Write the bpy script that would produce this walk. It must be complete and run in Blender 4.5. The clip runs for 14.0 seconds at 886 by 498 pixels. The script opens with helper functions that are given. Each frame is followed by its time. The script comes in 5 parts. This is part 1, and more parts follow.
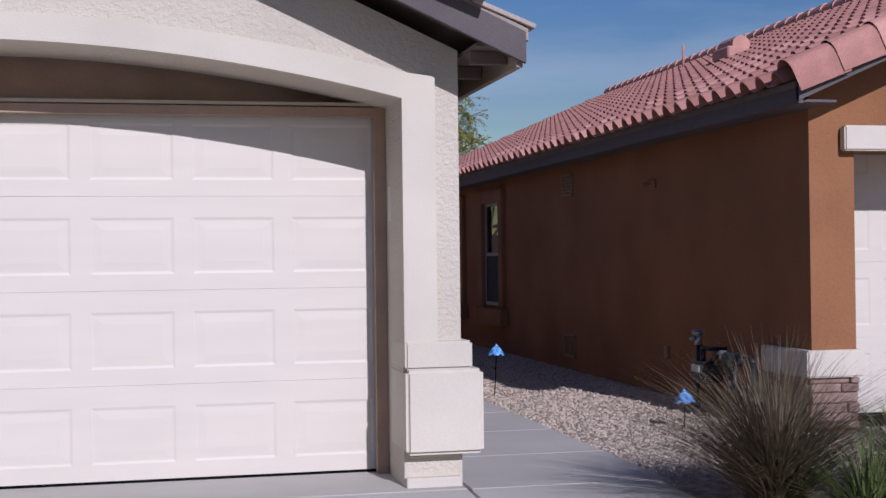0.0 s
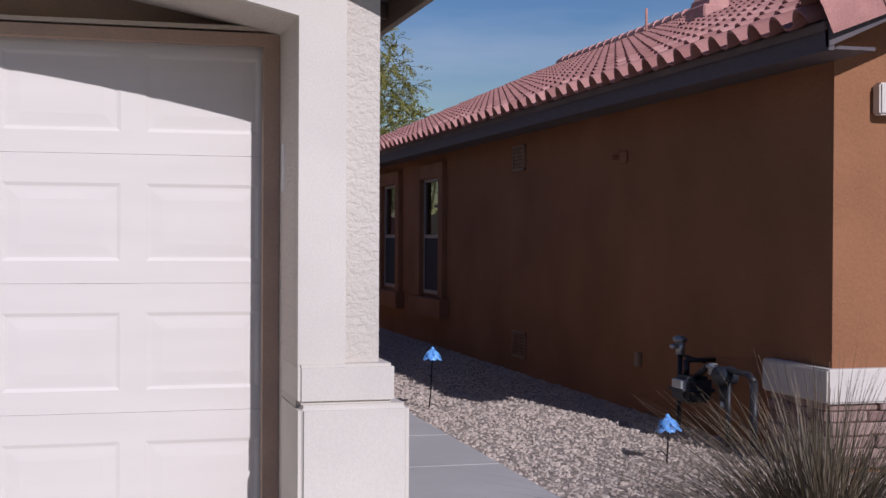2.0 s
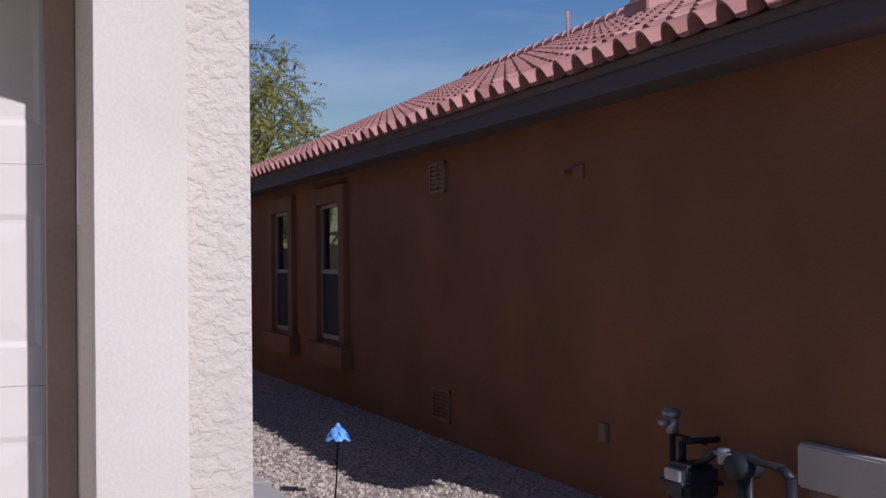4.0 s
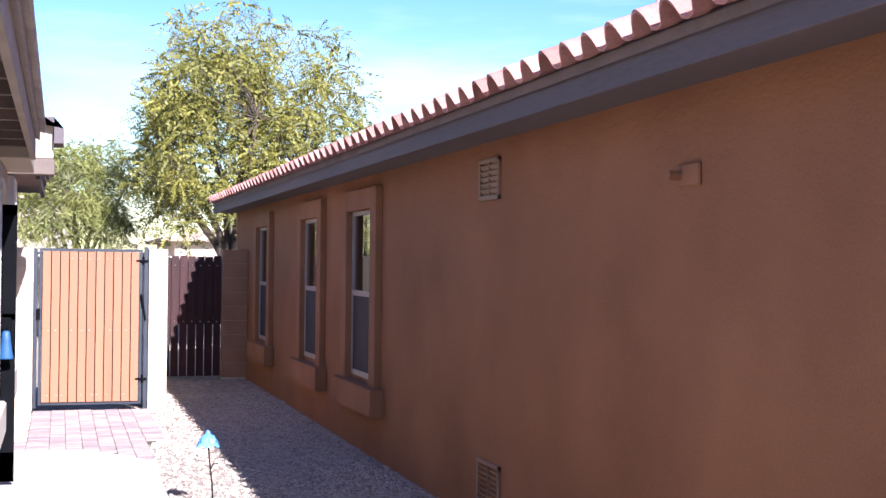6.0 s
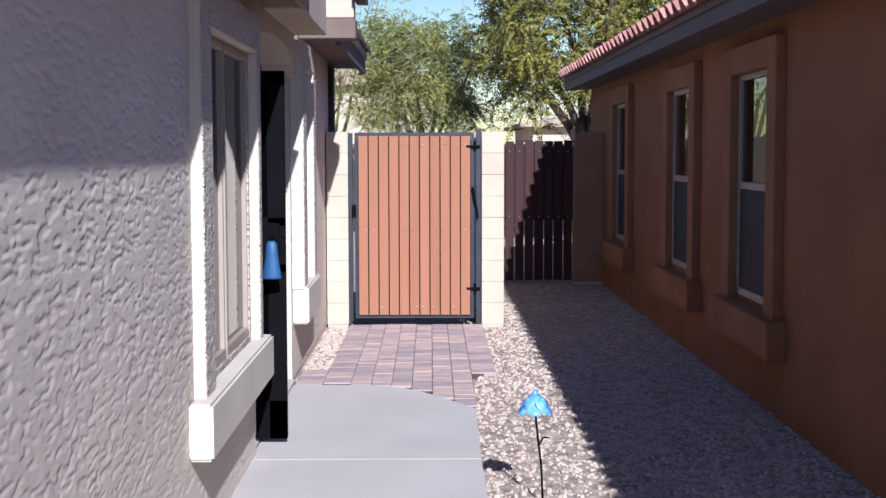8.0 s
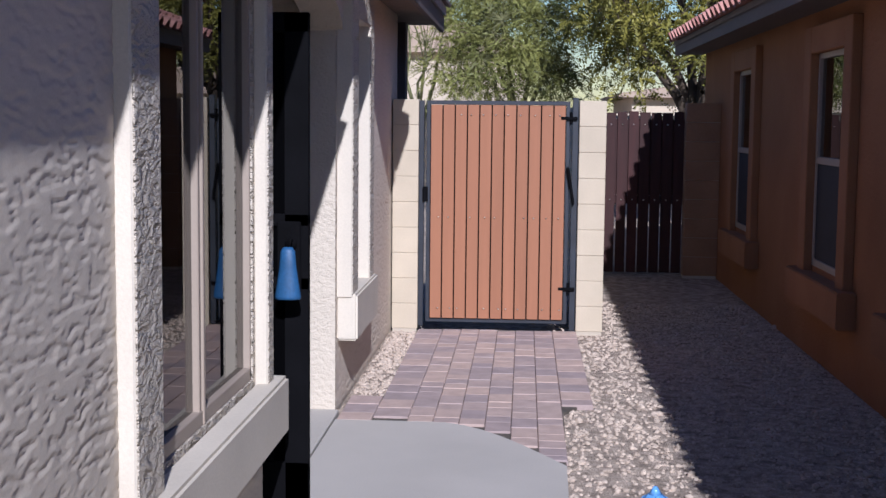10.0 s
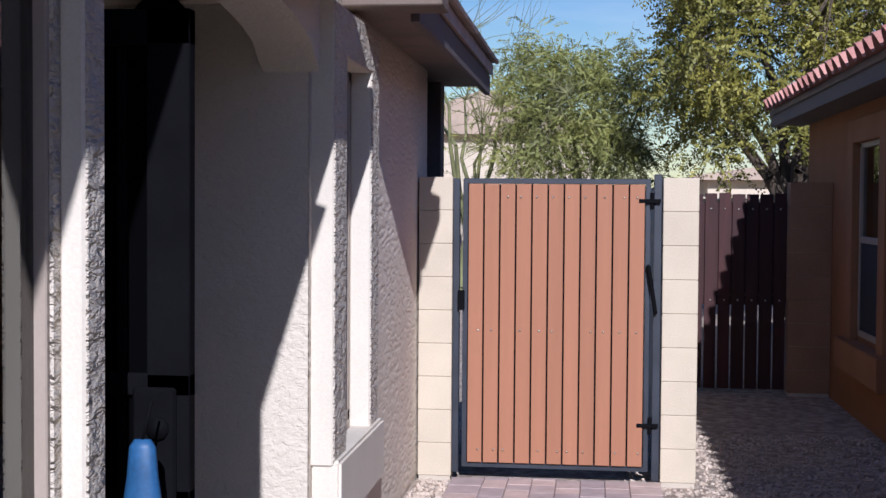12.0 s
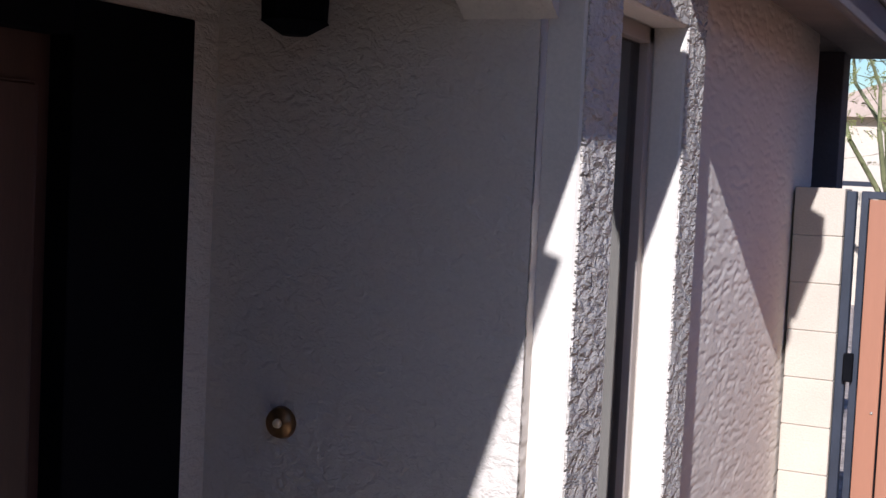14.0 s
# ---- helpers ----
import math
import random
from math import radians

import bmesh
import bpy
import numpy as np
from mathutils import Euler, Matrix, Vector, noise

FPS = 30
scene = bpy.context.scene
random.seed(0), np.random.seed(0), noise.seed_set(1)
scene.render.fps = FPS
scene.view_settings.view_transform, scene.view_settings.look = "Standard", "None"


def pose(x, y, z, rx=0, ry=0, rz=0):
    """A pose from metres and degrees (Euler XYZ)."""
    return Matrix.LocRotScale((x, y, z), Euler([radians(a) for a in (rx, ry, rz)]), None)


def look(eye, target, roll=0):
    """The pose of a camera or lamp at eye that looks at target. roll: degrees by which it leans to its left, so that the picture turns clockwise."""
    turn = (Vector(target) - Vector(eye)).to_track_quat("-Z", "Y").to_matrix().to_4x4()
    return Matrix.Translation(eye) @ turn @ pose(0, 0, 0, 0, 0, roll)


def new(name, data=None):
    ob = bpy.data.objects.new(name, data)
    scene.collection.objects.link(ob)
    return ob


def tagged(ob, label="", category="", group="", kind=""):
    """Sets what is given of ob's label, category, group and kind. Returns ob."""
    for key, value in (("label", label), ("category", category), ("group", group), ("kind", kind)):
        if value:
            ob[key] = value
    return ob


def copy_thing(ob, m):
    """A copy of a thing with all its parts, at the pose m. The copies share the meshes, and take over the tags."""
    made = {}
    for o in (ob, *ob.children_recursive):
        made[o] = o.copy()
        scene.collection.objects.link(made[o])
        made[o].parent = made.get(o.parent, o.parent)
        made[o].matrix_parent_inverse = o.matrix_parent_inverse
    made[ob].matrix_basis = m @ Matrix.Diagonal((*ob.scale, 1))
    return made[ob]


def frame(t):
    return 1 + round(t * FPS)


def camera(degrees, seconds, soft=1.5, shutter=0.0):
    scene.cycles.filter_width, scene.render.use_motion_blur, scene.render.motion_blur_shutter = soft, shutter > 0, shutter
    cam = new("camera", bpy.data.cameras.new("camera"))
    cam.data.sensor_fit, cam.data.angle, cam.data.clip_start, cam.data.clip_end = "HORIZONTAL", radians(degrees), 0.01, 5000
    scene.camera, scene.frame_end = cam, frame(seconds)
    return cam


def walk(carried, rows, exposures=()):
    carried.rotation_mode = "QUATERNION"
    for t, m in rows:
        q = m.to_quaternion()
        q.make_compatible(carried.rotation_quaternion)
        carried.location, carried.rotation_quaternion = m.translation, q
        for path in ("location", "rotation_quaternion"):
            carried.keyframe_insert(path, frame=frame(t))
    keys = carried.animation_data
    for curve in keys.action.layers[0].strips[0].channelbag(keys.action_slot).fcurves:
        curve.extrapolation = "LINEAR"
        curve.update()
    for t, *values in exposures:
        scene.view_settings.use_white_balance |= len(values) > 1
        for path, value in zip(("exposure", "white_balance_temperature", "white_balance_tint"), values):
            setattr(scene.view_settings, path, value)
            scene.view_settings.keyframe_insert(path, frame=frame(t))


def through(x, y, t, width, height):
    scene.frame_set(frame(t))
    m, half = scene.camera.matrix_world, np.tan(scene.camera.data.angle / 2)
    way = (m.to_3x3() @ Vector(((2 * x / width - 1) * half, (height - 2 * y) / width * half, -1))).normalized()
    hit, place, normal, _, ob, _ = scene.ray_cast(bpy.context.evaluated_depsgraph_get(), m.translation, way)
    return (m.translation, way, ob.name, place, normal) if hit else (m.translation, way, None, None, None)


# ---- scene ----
cam = camera(37.8, 14.0)
PATH = [
    (0, (-2.131, -22.399, 1.357), (-1.699, -20.447, 1.371), -0.7),
    (0.5, (-1.875, -21.831, 1.345), (-1.332, -19.907, 1.406), -0.9),
    (1, (-1.875, -21.608, 1.354), (-1.26, -19.705, 1.33), -1.2),
    (1.5, (-1.719, -20.901, 1.379), (-1.145, -18.987, 1.293), -1.1),
    (2, (-1.519, -20.212, 1.393), (-1.0, -18.281, 1.375), 0.3),
    (2.5, (-1.372, -19.651, 1.382), (-0.882, -17.712, 1.409), 0.4),
    (3, (-1.226, -19.128, 1.4), (-0.697, -17.2, 1.438), 0.4),
    (3.5, (-1.074, -18.506, 1.426), (-0.452, -16.606, 1.474), -0.4),
    (3.7, (-1.036, -18.239, 1.448), (-0.37, -16.354, 1.477), -0.9),
    (5.8, (0.052, -15.323, 1.675), (0.728, -13.441, 1.687), 0.2),
    (6, (0.128, -15.189, 1.663), (0.696, -13.271, 1.69), 0.6),
    (6.5, (0.255, -14.553, 1.698), (0.613, -12.586, 1.658), 0.7),
    (7, (0.405, -13.695, 1.69), (0.636, -11.71, 1.626), 0.6),
    (7.5, (0.532, -12.95, 1.658), (0.632, -10.957, 1.521), -0.2),
    (8, (0.63, -12.245, 1.647), (0.649, -10.251, 1.496), -0.1),
    (8.2, (0.656, -12.056, 1.664), (0.656, -10.063, 1.499), 0.1),
    (10.3, (0.694, -9.787, 1.665), (0.542, -7.802, 1.467), 0.4),
    (10.5, (0.685, -9.467, 1.663), (0.513, -7.483, 1.482), 0.3),
    (11, (0.691, -8.883, 1.64), (0.488, -6.897, 1.51), 0.6),
    (11.5, (0.724, -8.372, 1.675), (0.509, -6.384, 1.614), 0.8),
    (12, (0.711, -7.819, 1.662), (0.478, -5.834, 1.593), 0.4),
    (12.5, (0.762, -7.402, 1.647), (0.43, -5.433, 1.534), 0.0),
    (13, (0.862, -6.961, 1.688), (0.356, -5.028, 1.606), 0.4),
    (13.5, (0.67, -6.144, 1.724), (0.042, -4.246, 1.657), 1.7),
    (14, (0.655, -5.604, 1.828), (-0.198, -3.799, 1.706), 2.7),
]
walk(cam, [(t, look(eye, target, roll)) for t, eye, target, roll in PATH],
     exposures=[(0, -0.42, 5650, 21), (3.7, -0.4, 5650, 21), (4.6, -0.2, 5650, 22), (5.2, 0.25, 5650, 20), (5.8, 1.65, 5700, 20), (6.5, 1.4, 5650, 20), (7.2, 1.0, 5600, 18), (8.0, 0.65, 5550, 17),
                (10.3, 0.15, 5550, 17), (11.5, 0.25, 5550, 17), (13.0, 0.42, 5550, 17), (14, 0.6, 5550, 17)])

# ---- world and sun ----
SUN = Vector((0.31, -1.68, 1.0)).normalized()
world = bpy.data.worlds.new("sky")
scene.world = world
world.use_nodes = True
wn, wl = world.node_tree.nodes, world.node_tree.links
wn.clear()
w_out = wn.new("ShaderNodeOutputWorld")
w_bg = wn.new("ShaderNodeBackground")
w_bg.inputs["Strength"].default_value = 0.05
w_sky = wn.new("ShaderNodeTexSky")
w_sky.sky_type = "NISHITA"
w_sky.sun_disc = False
w_sky.sun_elevation = math.asin(SUN.z)
w_sky.sun_rotation = math.atan2(SUN.x, SUN.y)
w_sky.dust_density = 0.2
w_sky.ozone_density = 3.0
w_sky.air_density = 1.3
w_tc = wn.new("ShaderNodeTexCoord")
w_map = wn.new("ShaderNodeMapping")
w_map.inputs["Scale"].default_value = (1.3, 1.6, 7.5)
w_map.inputs["Rotation"].default_value = (0.1, 0.3, 0.5)
w_noise = wn.new("ShaderNodeTexNoise")
w_noise.inputs["Scale"].default_value = 1.6
w_noise.inputs["Detail"].default_value = 7.0
w_noise.inputs["Roughness"].default_value = 0.55
w_ramp = wn.new("ShaderNodeValToRGB")
w_ramp.color_ramp.elements[0].position = 0.47
w_ramp.color_ramp.elements[0].color = (0, 0, 0, 1)
w_ramp.color_ramp.elements[1].position = 0.86
w_ramp.color_ramp.elements[1].color = (0.6, 0.6, 0.6, 1)
w_mix = wn.new("ShaderNodeMixRGB")
w_mix.inputs[2].default_value = (14.0, 14.6, 15.5, 1)
wl.new(w_tc.outputs["Generated"], w_map.inputs["Vector"])
wl.new(w_map.outputs[0], w_noise.inputs["Vector"])
wl.new(w_noise.outputs["Fac"], w_ramp.inputs[0])
wl.new(w_ramp.outputs[0], w_mix.inputs[0])
w_hue = wn.new("ShaderNodeHueSaturation")
w_hue.inputs["Saturation"].default_value = 1.4
w_hue.inputs["Hue"].default_value = 0.52
w_hue.inputs["Value"].default_value = 1.4
wl.new(w_sky.outputs[0], w_hue.inputs["Color"])
wl.new(w_hue.outputs[0], w_mix.inputs[1])
wl.new(w_mix.outputs[0], w_bg.inputs["Color"])
wl.new(w_bg.outputs[0], w_out.inputs["Surface"])

sun = new("sun", bpy.data.lights.new("sun", "SUN"))
sun.data.energy = 5.0
sun.data.angle = radians(0.53)
sun.data.color = (1.0, 0.96, 0.91)
sun.matrix_world = look(SUN * 40, (0, 0, 0))


# ---- materials ----
def material(name, color, rough=0.8, var=0.15, scale=3.0, grain=60.0, bump=0.2, depth=0.004, metal=0.0, tint=None,
             random_amount=0.0, bump_scale=None, stretch=(1, 1, 1), specular=0.4):
    """A two-scale procedural surface: broad blotches, fine grain, relief."""
    m = bpy.data.materials.new(name)
    m.use_nodes = True
    n, l = m.node_tree.nodes, m.node_tree.links
    b = n["Principled BSDF"]
    tc = n.new("ShaderNodeTexCoord")
    mp = n.new("ShaderNodeMapping")
    mp.inputs["Scale"].default_value = stretch
    l.new(tc.outputs["Object"], mp.inputs["Vector"])
    big = n.new("ShaderNodeTexNoise")
    big.inputs["Scale"].default_value = scale
    big.inputs["Detail"].default_value = 5
    fine = n.new("ShaderNodeTexNoise")
    fine.inputs["Scale"].default_value = grain
    fine.inputs["Detail"].default_value = 4
    l.new(mp.outputs[0], big.inputs["Vector"])
    l.new(mp.outputs[0], fine.inputs["Vector"])
    r1 = n.new("ShaderNodeMapRange")
    r1.inputs["From Min"].default_value, r1.inputs["From Max"].default_value = 0.3, 0.7
    r1.inputs["To Min"].default_value, r1.inputs["To Max"].default_value = 1 - var, 1 + var
    r2 = n.new("ShaderNodeMapRange")
    r2.inputs["From Min"].default_value, r2.inputs["From Max"].default_value = 0.3, 0.7
    r2.inputs["To Min"].default_value, r2.inputs["To Max"].default_value = 1 - var * 0.6, 1 + var * 0.6
    l.new(big.outputs["Fac"], r1.inputs["Value"])
    l.new(fine.outputs["Fac"], r2.inputs["Value"])
    mul = n.new("ShaderNodeMath")
    mul.operation = "MULTIPLY"
    l.new(r1.outputs[0], mul.inputs[0])
    l.new(r2.outputs[0], mul.inputs[1])
    last = mul
    if random_amount:
        info = n.new("ShaderNodeObjectInfo")
        r3 = n.new("ShaderNodeMapRange")
        r3.inputs["To Min"].default_value, r3.inputs["To Max"].default_value = 1 - random_amount, 1 + random_amount
        l.new(info.outputs["Random"], r3.inputs["Value"])
        last = n.new("ShaderNodeMath")
        last.operation = "MULTIPLY"
        l.new(mul.outputs[0], last.inputs[0])
        l.new(r3.outputs[0], last.inputs[1])
    base = n.new("ShaderNodeMixRGB")
    base.inputs[1].default_value = (*color, 1)
    base.inputs[2].default_value = (*(tint or color), 1)
    l.new(big.outputs["Fac"], base.inputs[0])
    if tint and random_amount:
        l.new(info.outputs["Random"], base.inputs[0])
    vm = n.new("ShaderNodeVectorMath")
    vm.operation = "SCALE"
    l.new(base.outputs[0], vm.inputs[0])
    l.new(last.outputs[0], vm.inputs["Scale"])
    l.new(vm.outputs[0], b.inputs["Base Color"])
    b.inputs["Roughness"].default_value = rough
    b.inputs["Metallic"].default_value = metal
    b.inputs["Specular IOR Level"].default_value = specular
    if bump:
        bp = n.new("ShaderNodeBump")
        bp.inputs["Strength"].default_value = bump
        bp.inputs["Distance"].default_value = depth
        if bump_scale:
            f2 = n.new("ShaderNodeTexNoise")
            f2.inputs["Scale"].default_value = bump_scale
            f2.inputs["Detail"].default_value = 6
            l.new(mp.outputs[0], f2.inputs["Vector"])
            l.new(f2.outputs["Fac"], bp.inputs["Height"])
        else:
            l.new(fine.outputs["Fac"], bp.inputs["Height"])
        l.new(bp.outputs[0], b.inputs["Normal"])
    return m


def lace_stucco(name, color, var, strength, depth, scale):
    """Skip-trowel stucco: flattened blobs with sharp torn edges."""
    m = material(name, color, rough=0.92, var=var, scale=1.1, grain=90, bump=0, specular=0.15)
    n, l = m.node_tree.nodes, m.node_tree.links
    b = n["Principled BSDF"]
    tc = n.new("ShaderNodeTexCoord")
    mp = n.new("ShaderNodeMapping")
    mp.inputs["Scale"].default_value = (1.0, 0.6, 1.25)
    mp.inputs["Rotation"].default_value = (0.35, 0, 0)
    warp = n.new("ShaderNodeTexNoise")
    warp.inputs["Scale"].default_value = scale * 0.8
    warp.inputs["Detail"].default_value = 3
    add = n.new("ShaderNodeMixRGB")
    add.blend_type = "ADD"
    add.inputs[0].default_value = 0.06
    l.new(tc.outputs["Object"], mp.inputs["Vector"])
    l.new(mp.outputs[0], warp.inputs["Vector"])
    l.new(mp.outputs[0], add.inputs[1])
    l.new(warp.outputs["Color"], add.inputs[2])
    blob = n.new("ShaderNodeTexNoise")
    blob.inputs["Scale"].default_value = scale
    blob.inputs["Detail"].default_value = 2.5
    blob.inputs["Roughness"].default_value = 0.55
    l.new(add.outputs[0], blob.inputs["Vector"])
    ramp = n.new("ShaderNodeValToRGB")
    ramp.color_ramp.interpolation = "EASE"
    ramp.color_ramp.elements[0].position = 0.30
    ramp.color_ramp.elements[1].position = 0.68
    l.new(blob.outputs["Fac"], ramp.inputs[0])
    fine = n.new("ShaderNodeTexNoise")
    fine.inputs["Scale"].default_value = scale * 7
    fine.inputs["Detail"].default_value = 4
    l.new(mp.outputs[0], fine.inputs["Vector"])
    mix = n.new("ShaderNodeMixRGB")
    mix.inputs[0].default_value = 0.22
    l.new(ramp.outputs[0], mix.inputs[1])
    l.new(fine.outputs["Fac"], mix.inputs[2])
    bp = n.new("ShaderNodeBump")
    bp.inputs["Strength"].default_value = strength
    bp.inputs["Distance"].default_value = depth
    l.new(mix.outputs[0], bp.inputs["Height"])
    l.new(bp.outputs[0], b.inputs["Normal"])
    return m


def glass_material(name, color=(0.9, 0.95, 0.95), through=0.35):
    m = bpy.data.materials.new(name)
    m.use_nodes = True
    n, l = m.node_tree.nodes, m.node_tree.links
    n.clear()
    out = n.new("ShaderNodeOutputMaterial")
    tr = n.new("ShaderNodeBsdfTransparent")
    tr.inputs["Color"].default_value = (*[c * through for c in color], 1)
    gl = n.new("ShaderNodeBsdfGlossy")
    gl.inputs["Roughness"].default_value = 0.01
    mix = n.new("ShaderNodeMixShader")
    fr = n.new("ShaderNodeFresnel")
    fr.inputs["IOR"].default_value = 2.1
    l.new(fr.outputs[0], mix.inputs[0])
    l.new(tr.outputs[0], mix.inputs[1])
    l.new(gl.outputs[0], mix.inputs[2])
    l.new(mix.outputs[0], out.inputs["Surface"])
    return m


M_STUCCO_PLAIN = material("stucco_beige_grain", (0.63, 0.555, 0.46), 0.92, 0.07, 1.2, 150, 0.35, 0.0015, specular=0.15)
M_STUCCO = lace_stucco("stucco_beige_lace", (0.58, 0.515, 0.43), 0.06, 1.0, 0.030, 26)
M_STUCCO_FINE = lace_stucco("stucco_beige_fine", (0.56, 0.495, 0.41), 0.06, 0.55, 0.010, 30)
M_TRIM = material("stucco_trim_smooth", (0.60, 0.54, 0.45), 0.9, 0.07, 1.6, 110, 0.35, 0.003, specular=0.2)
M_REVEAL = material("stucco_reveal_tan", (0.50, 0.42, 0.32), 0.9, 0.1, 2.0, 100, 0.4, 0.003, specular=0.2)
M_ORANGE = lace_stucco("stucco_terracotta", (0.275, 0.125, 0.060), 0.14, 0.45, 0.005, 26)
M_ORANGE_TRIM = material("stucco_terracotta_smooth", (0.285, 0.133, 0.066), 0.9, 0.12, 1.8, 100, 0.35, 0.003, specular=0.2)
M_CREAM = material("foam_trim_cream", (0.60, 0.54, 0.46), 0.9, 0.06, 2.0, 100, 0.3, 0.003, specular=0.2)
M_DOOR = material("garage_door_almond", (0.63, 0.57, 0.49), 0.55, 0.025, 1.2, 220, 0.25, 0.0006, stretch=(1, 1, 8), specular=0.4)
M_DOORFRAME = material("brown_jamb_paint", (0.38, 0.26, 0.18), 0.7, 0.12, 3, 90, 0.2, 0.001)
M_FASCIA = material("grey_brown_fascia", (0.105, 0.085, 0.085), 0.75, 0.15, 2.5, 80, 0.2, 0.001, stretch=(1, 0.15, 1))
M_FASCIA_TAN = material("tan_fascia", (0.30, 0.24, 0.18), 0.8, 0.12, 2.5, 80, 0.2, 0.001)
M_RAFTER = material("painted_rafter", (0.16, 0.12, 0.095), 0.8, 0.15, 3, 70, 0.2, 0.001)
M_TILE = material("clay_barrel_tile", (0.37, 0.165, 0.13), 0.85, 0.16, 5, 80, 0.3, 0.002, tint=(0.46, 0.235, 0.19), random_amount=0.14)
M_TILE_GREY = material("concrete_roof_tile", (0.36, 0.29, 0.25), 0.88, 0.16, 4, 70, 0.35, 0.003, tint=(0.42, 0.36, 0.32), random_amount=0.12)
M_CONCRETE = material("broom_concrete", (0.45, 0.42, 0.38), 0.88, 0.07, 1.3, 120, 0.25, 0.0015, stretch=(1, 1, 1), specular=0.3)
M_GRAVEL = material("desert_gravel_bed", (0.33, 0.26, 0.205), 0.95, 0.35, 14, 95, 1.0, 0.02, tint=(0.50, 0.42, 0.345), specular=0.15)
M_STONE = material("gravel_stone", (0.42, 0.335, 0.27), 0.9, 0.2, 20, 140, 0.4, 0.002, tint=(0.54, 0.45, 0.37), specular=0.2)
M_PAVER = material("tumbled_paver", (0.36, 0.29, 0.285), 0.9, 0.13, 9, 130, 0.45, 0.002, tint=(0.43, 0.32, 0.27), random_amount=0.12)
M_PAVER_JOINT = material("paver_joint_sand", (0.10, 0.085, 0.07), 0.95, 0.2, 10, 120, 0.5, 0.003)
M_BLOCK = material("painted_block", (0.50, 0.425, 0.32), 0.92, 0.07, 3, 110, 0.6, 0.003, random_amount=0.03, specular=0.2)
M_MORTAR = material("painted_mortar", (0.46, 0.40, 0.32), 0.95, 0.08, 4, 100, 0.4, 0.002)
M_GATE_WOOD = material("composite_redwood_board", (0.30, 0.132, 0.072), 0.65, 0.06, 2.5, 70, 0.3, 0.0008, stretch=(6, 1, 0.25), random_amount=0.05, specular=0.3)
M_IRON = material("dark_steel", (0.022, 0.026, 0.036), 0.45, 0.2, 6, 90, 0.15, 0.0006, specular=0.5)
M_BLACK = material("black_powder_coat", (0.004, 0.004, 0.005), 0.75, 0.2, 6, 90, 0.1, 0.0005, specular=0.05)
M_SCREW = material("zinc_screw", (0.55, 0.52, 0.45), 0.35, 0.1, 8, 60, 0.0, metal=0.9)
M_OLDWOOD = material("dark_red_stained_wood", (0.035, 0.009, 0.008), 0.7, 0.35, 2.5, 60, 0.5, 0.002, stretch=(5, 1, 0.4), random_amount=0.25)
M_BROWNPOST = material("brown_block_post", (0.30, 0.165, 0.095), 0.9, 0.12, 3, 90, 0.5, 0.003)
M_BLUE = material("blue_solar_petal", (0.07, 0.22, 0.62), 0.25, 0.3, 14, 80, 0.1, 0.001, tint=(0.22, 0.50, 0.85), specular=0.6)
M_CLOTH = material("blue_hanging_bell", (0.02, 0.08, 0.19), 0.5, 0.2, 8, 80, 0.2, 0.001)
M_GALV = material("galvanised_steel", (0.42, 0.43, 0.44), 0.4, 0.15, 8, 90, 0.1, 0.0006, metal=0.7)
M_METER = material("grey_meter_enamel", (0.022, 0.026, 0.032), 0.5, 0.2, 6, 90, 0.1, 0.0006)
M_PIPE = material("dark_gas_pipe", (0.02, 0.019, 0.022), 0.5, 0.2, 8, 90, 0.15, 0.0006)
M_LEDGE = material("stacked_stone", (0.24, 0.14, 0.115), 0.9, 0.22, 8, 90, 0.8, 0.006, tint=(0.34, 0.235, 0.19), random_amount=0.2)
M_FRAME = material("almond_window_frame", (0.33, 0.27, 0.22), 0.5, 0.05, 3, 100, 0.05, 0.0005)
M_SCREEN = material("dark_sun_screen", (0.016, 0.018, 0.026), 0.75, 0.15, 5, 400, 0.3, 0.0006)
# dark wall colour: the dimness of the rooms is put in here
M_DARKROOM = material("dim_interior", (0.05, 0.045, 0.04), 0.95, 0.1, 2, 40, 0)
M_BLIND = material("dark_blind_slat", (0.10, 0.075, 0.055), 0.5, 0.12, 3, 60, 0.1, 0.0006)
M_CURTAIN = material("pale_curtain", (0.32, 0.32, 0.33), 0.9, 0.08, 3, 60, 0.2, 0.001, stretch=(1, 8, 0.3))
M_VENT = material("tan_louvre", (0.26, 0.165, 0.10), 0.7, 0.08, 3, 80, 0.1, 0.0006)
M_VENT_O = material("terracotta_louvre", (0.29, 0.165, 0.095), 0.75, 0.1, 3, 80, 0.1, 0.0006)
M_VENT_L = material("beige_louvre", (0.42, 0.36, 0.30), 0.7, 0.08, 3, 80, 0.1, 0.0006)
M_ENTRY = material("brown_entry_door", (0.06, 0.03, 0.02), 0.5, 0.2, 3, 70, 0.2, 0.001, stretch=(5, 5, 0.4))
M_BRASS = material("aged_brass", (0.28, 0.15, 0.06), 0.4, 0.2, 10, 80, 0.1, 0.0005, metal=0.8)
M_BUTTON = material("lit_button", (0.8, 0.6, 0.35), 0.3, 0.05, 8, 80, 0)
M_BARK = material("tree_bark", (0.10, 0.075, 0.055), 0.95, 0.25, 6, 60, 0.8, 0.01, stretch=(1, 1, 0.3))
M_GREENBARK = material("green_bark", (0.16, 0.16, 0.07), 0.9, 0.25, 6, 60, 0.5, 0.006)
M_LEAF = material("mesquite_leaf", (0.105, 0.12, 0.02), 0.6, 0.3, 1.2, 8, 0, tint=(0.26, 0.22, 0.04))
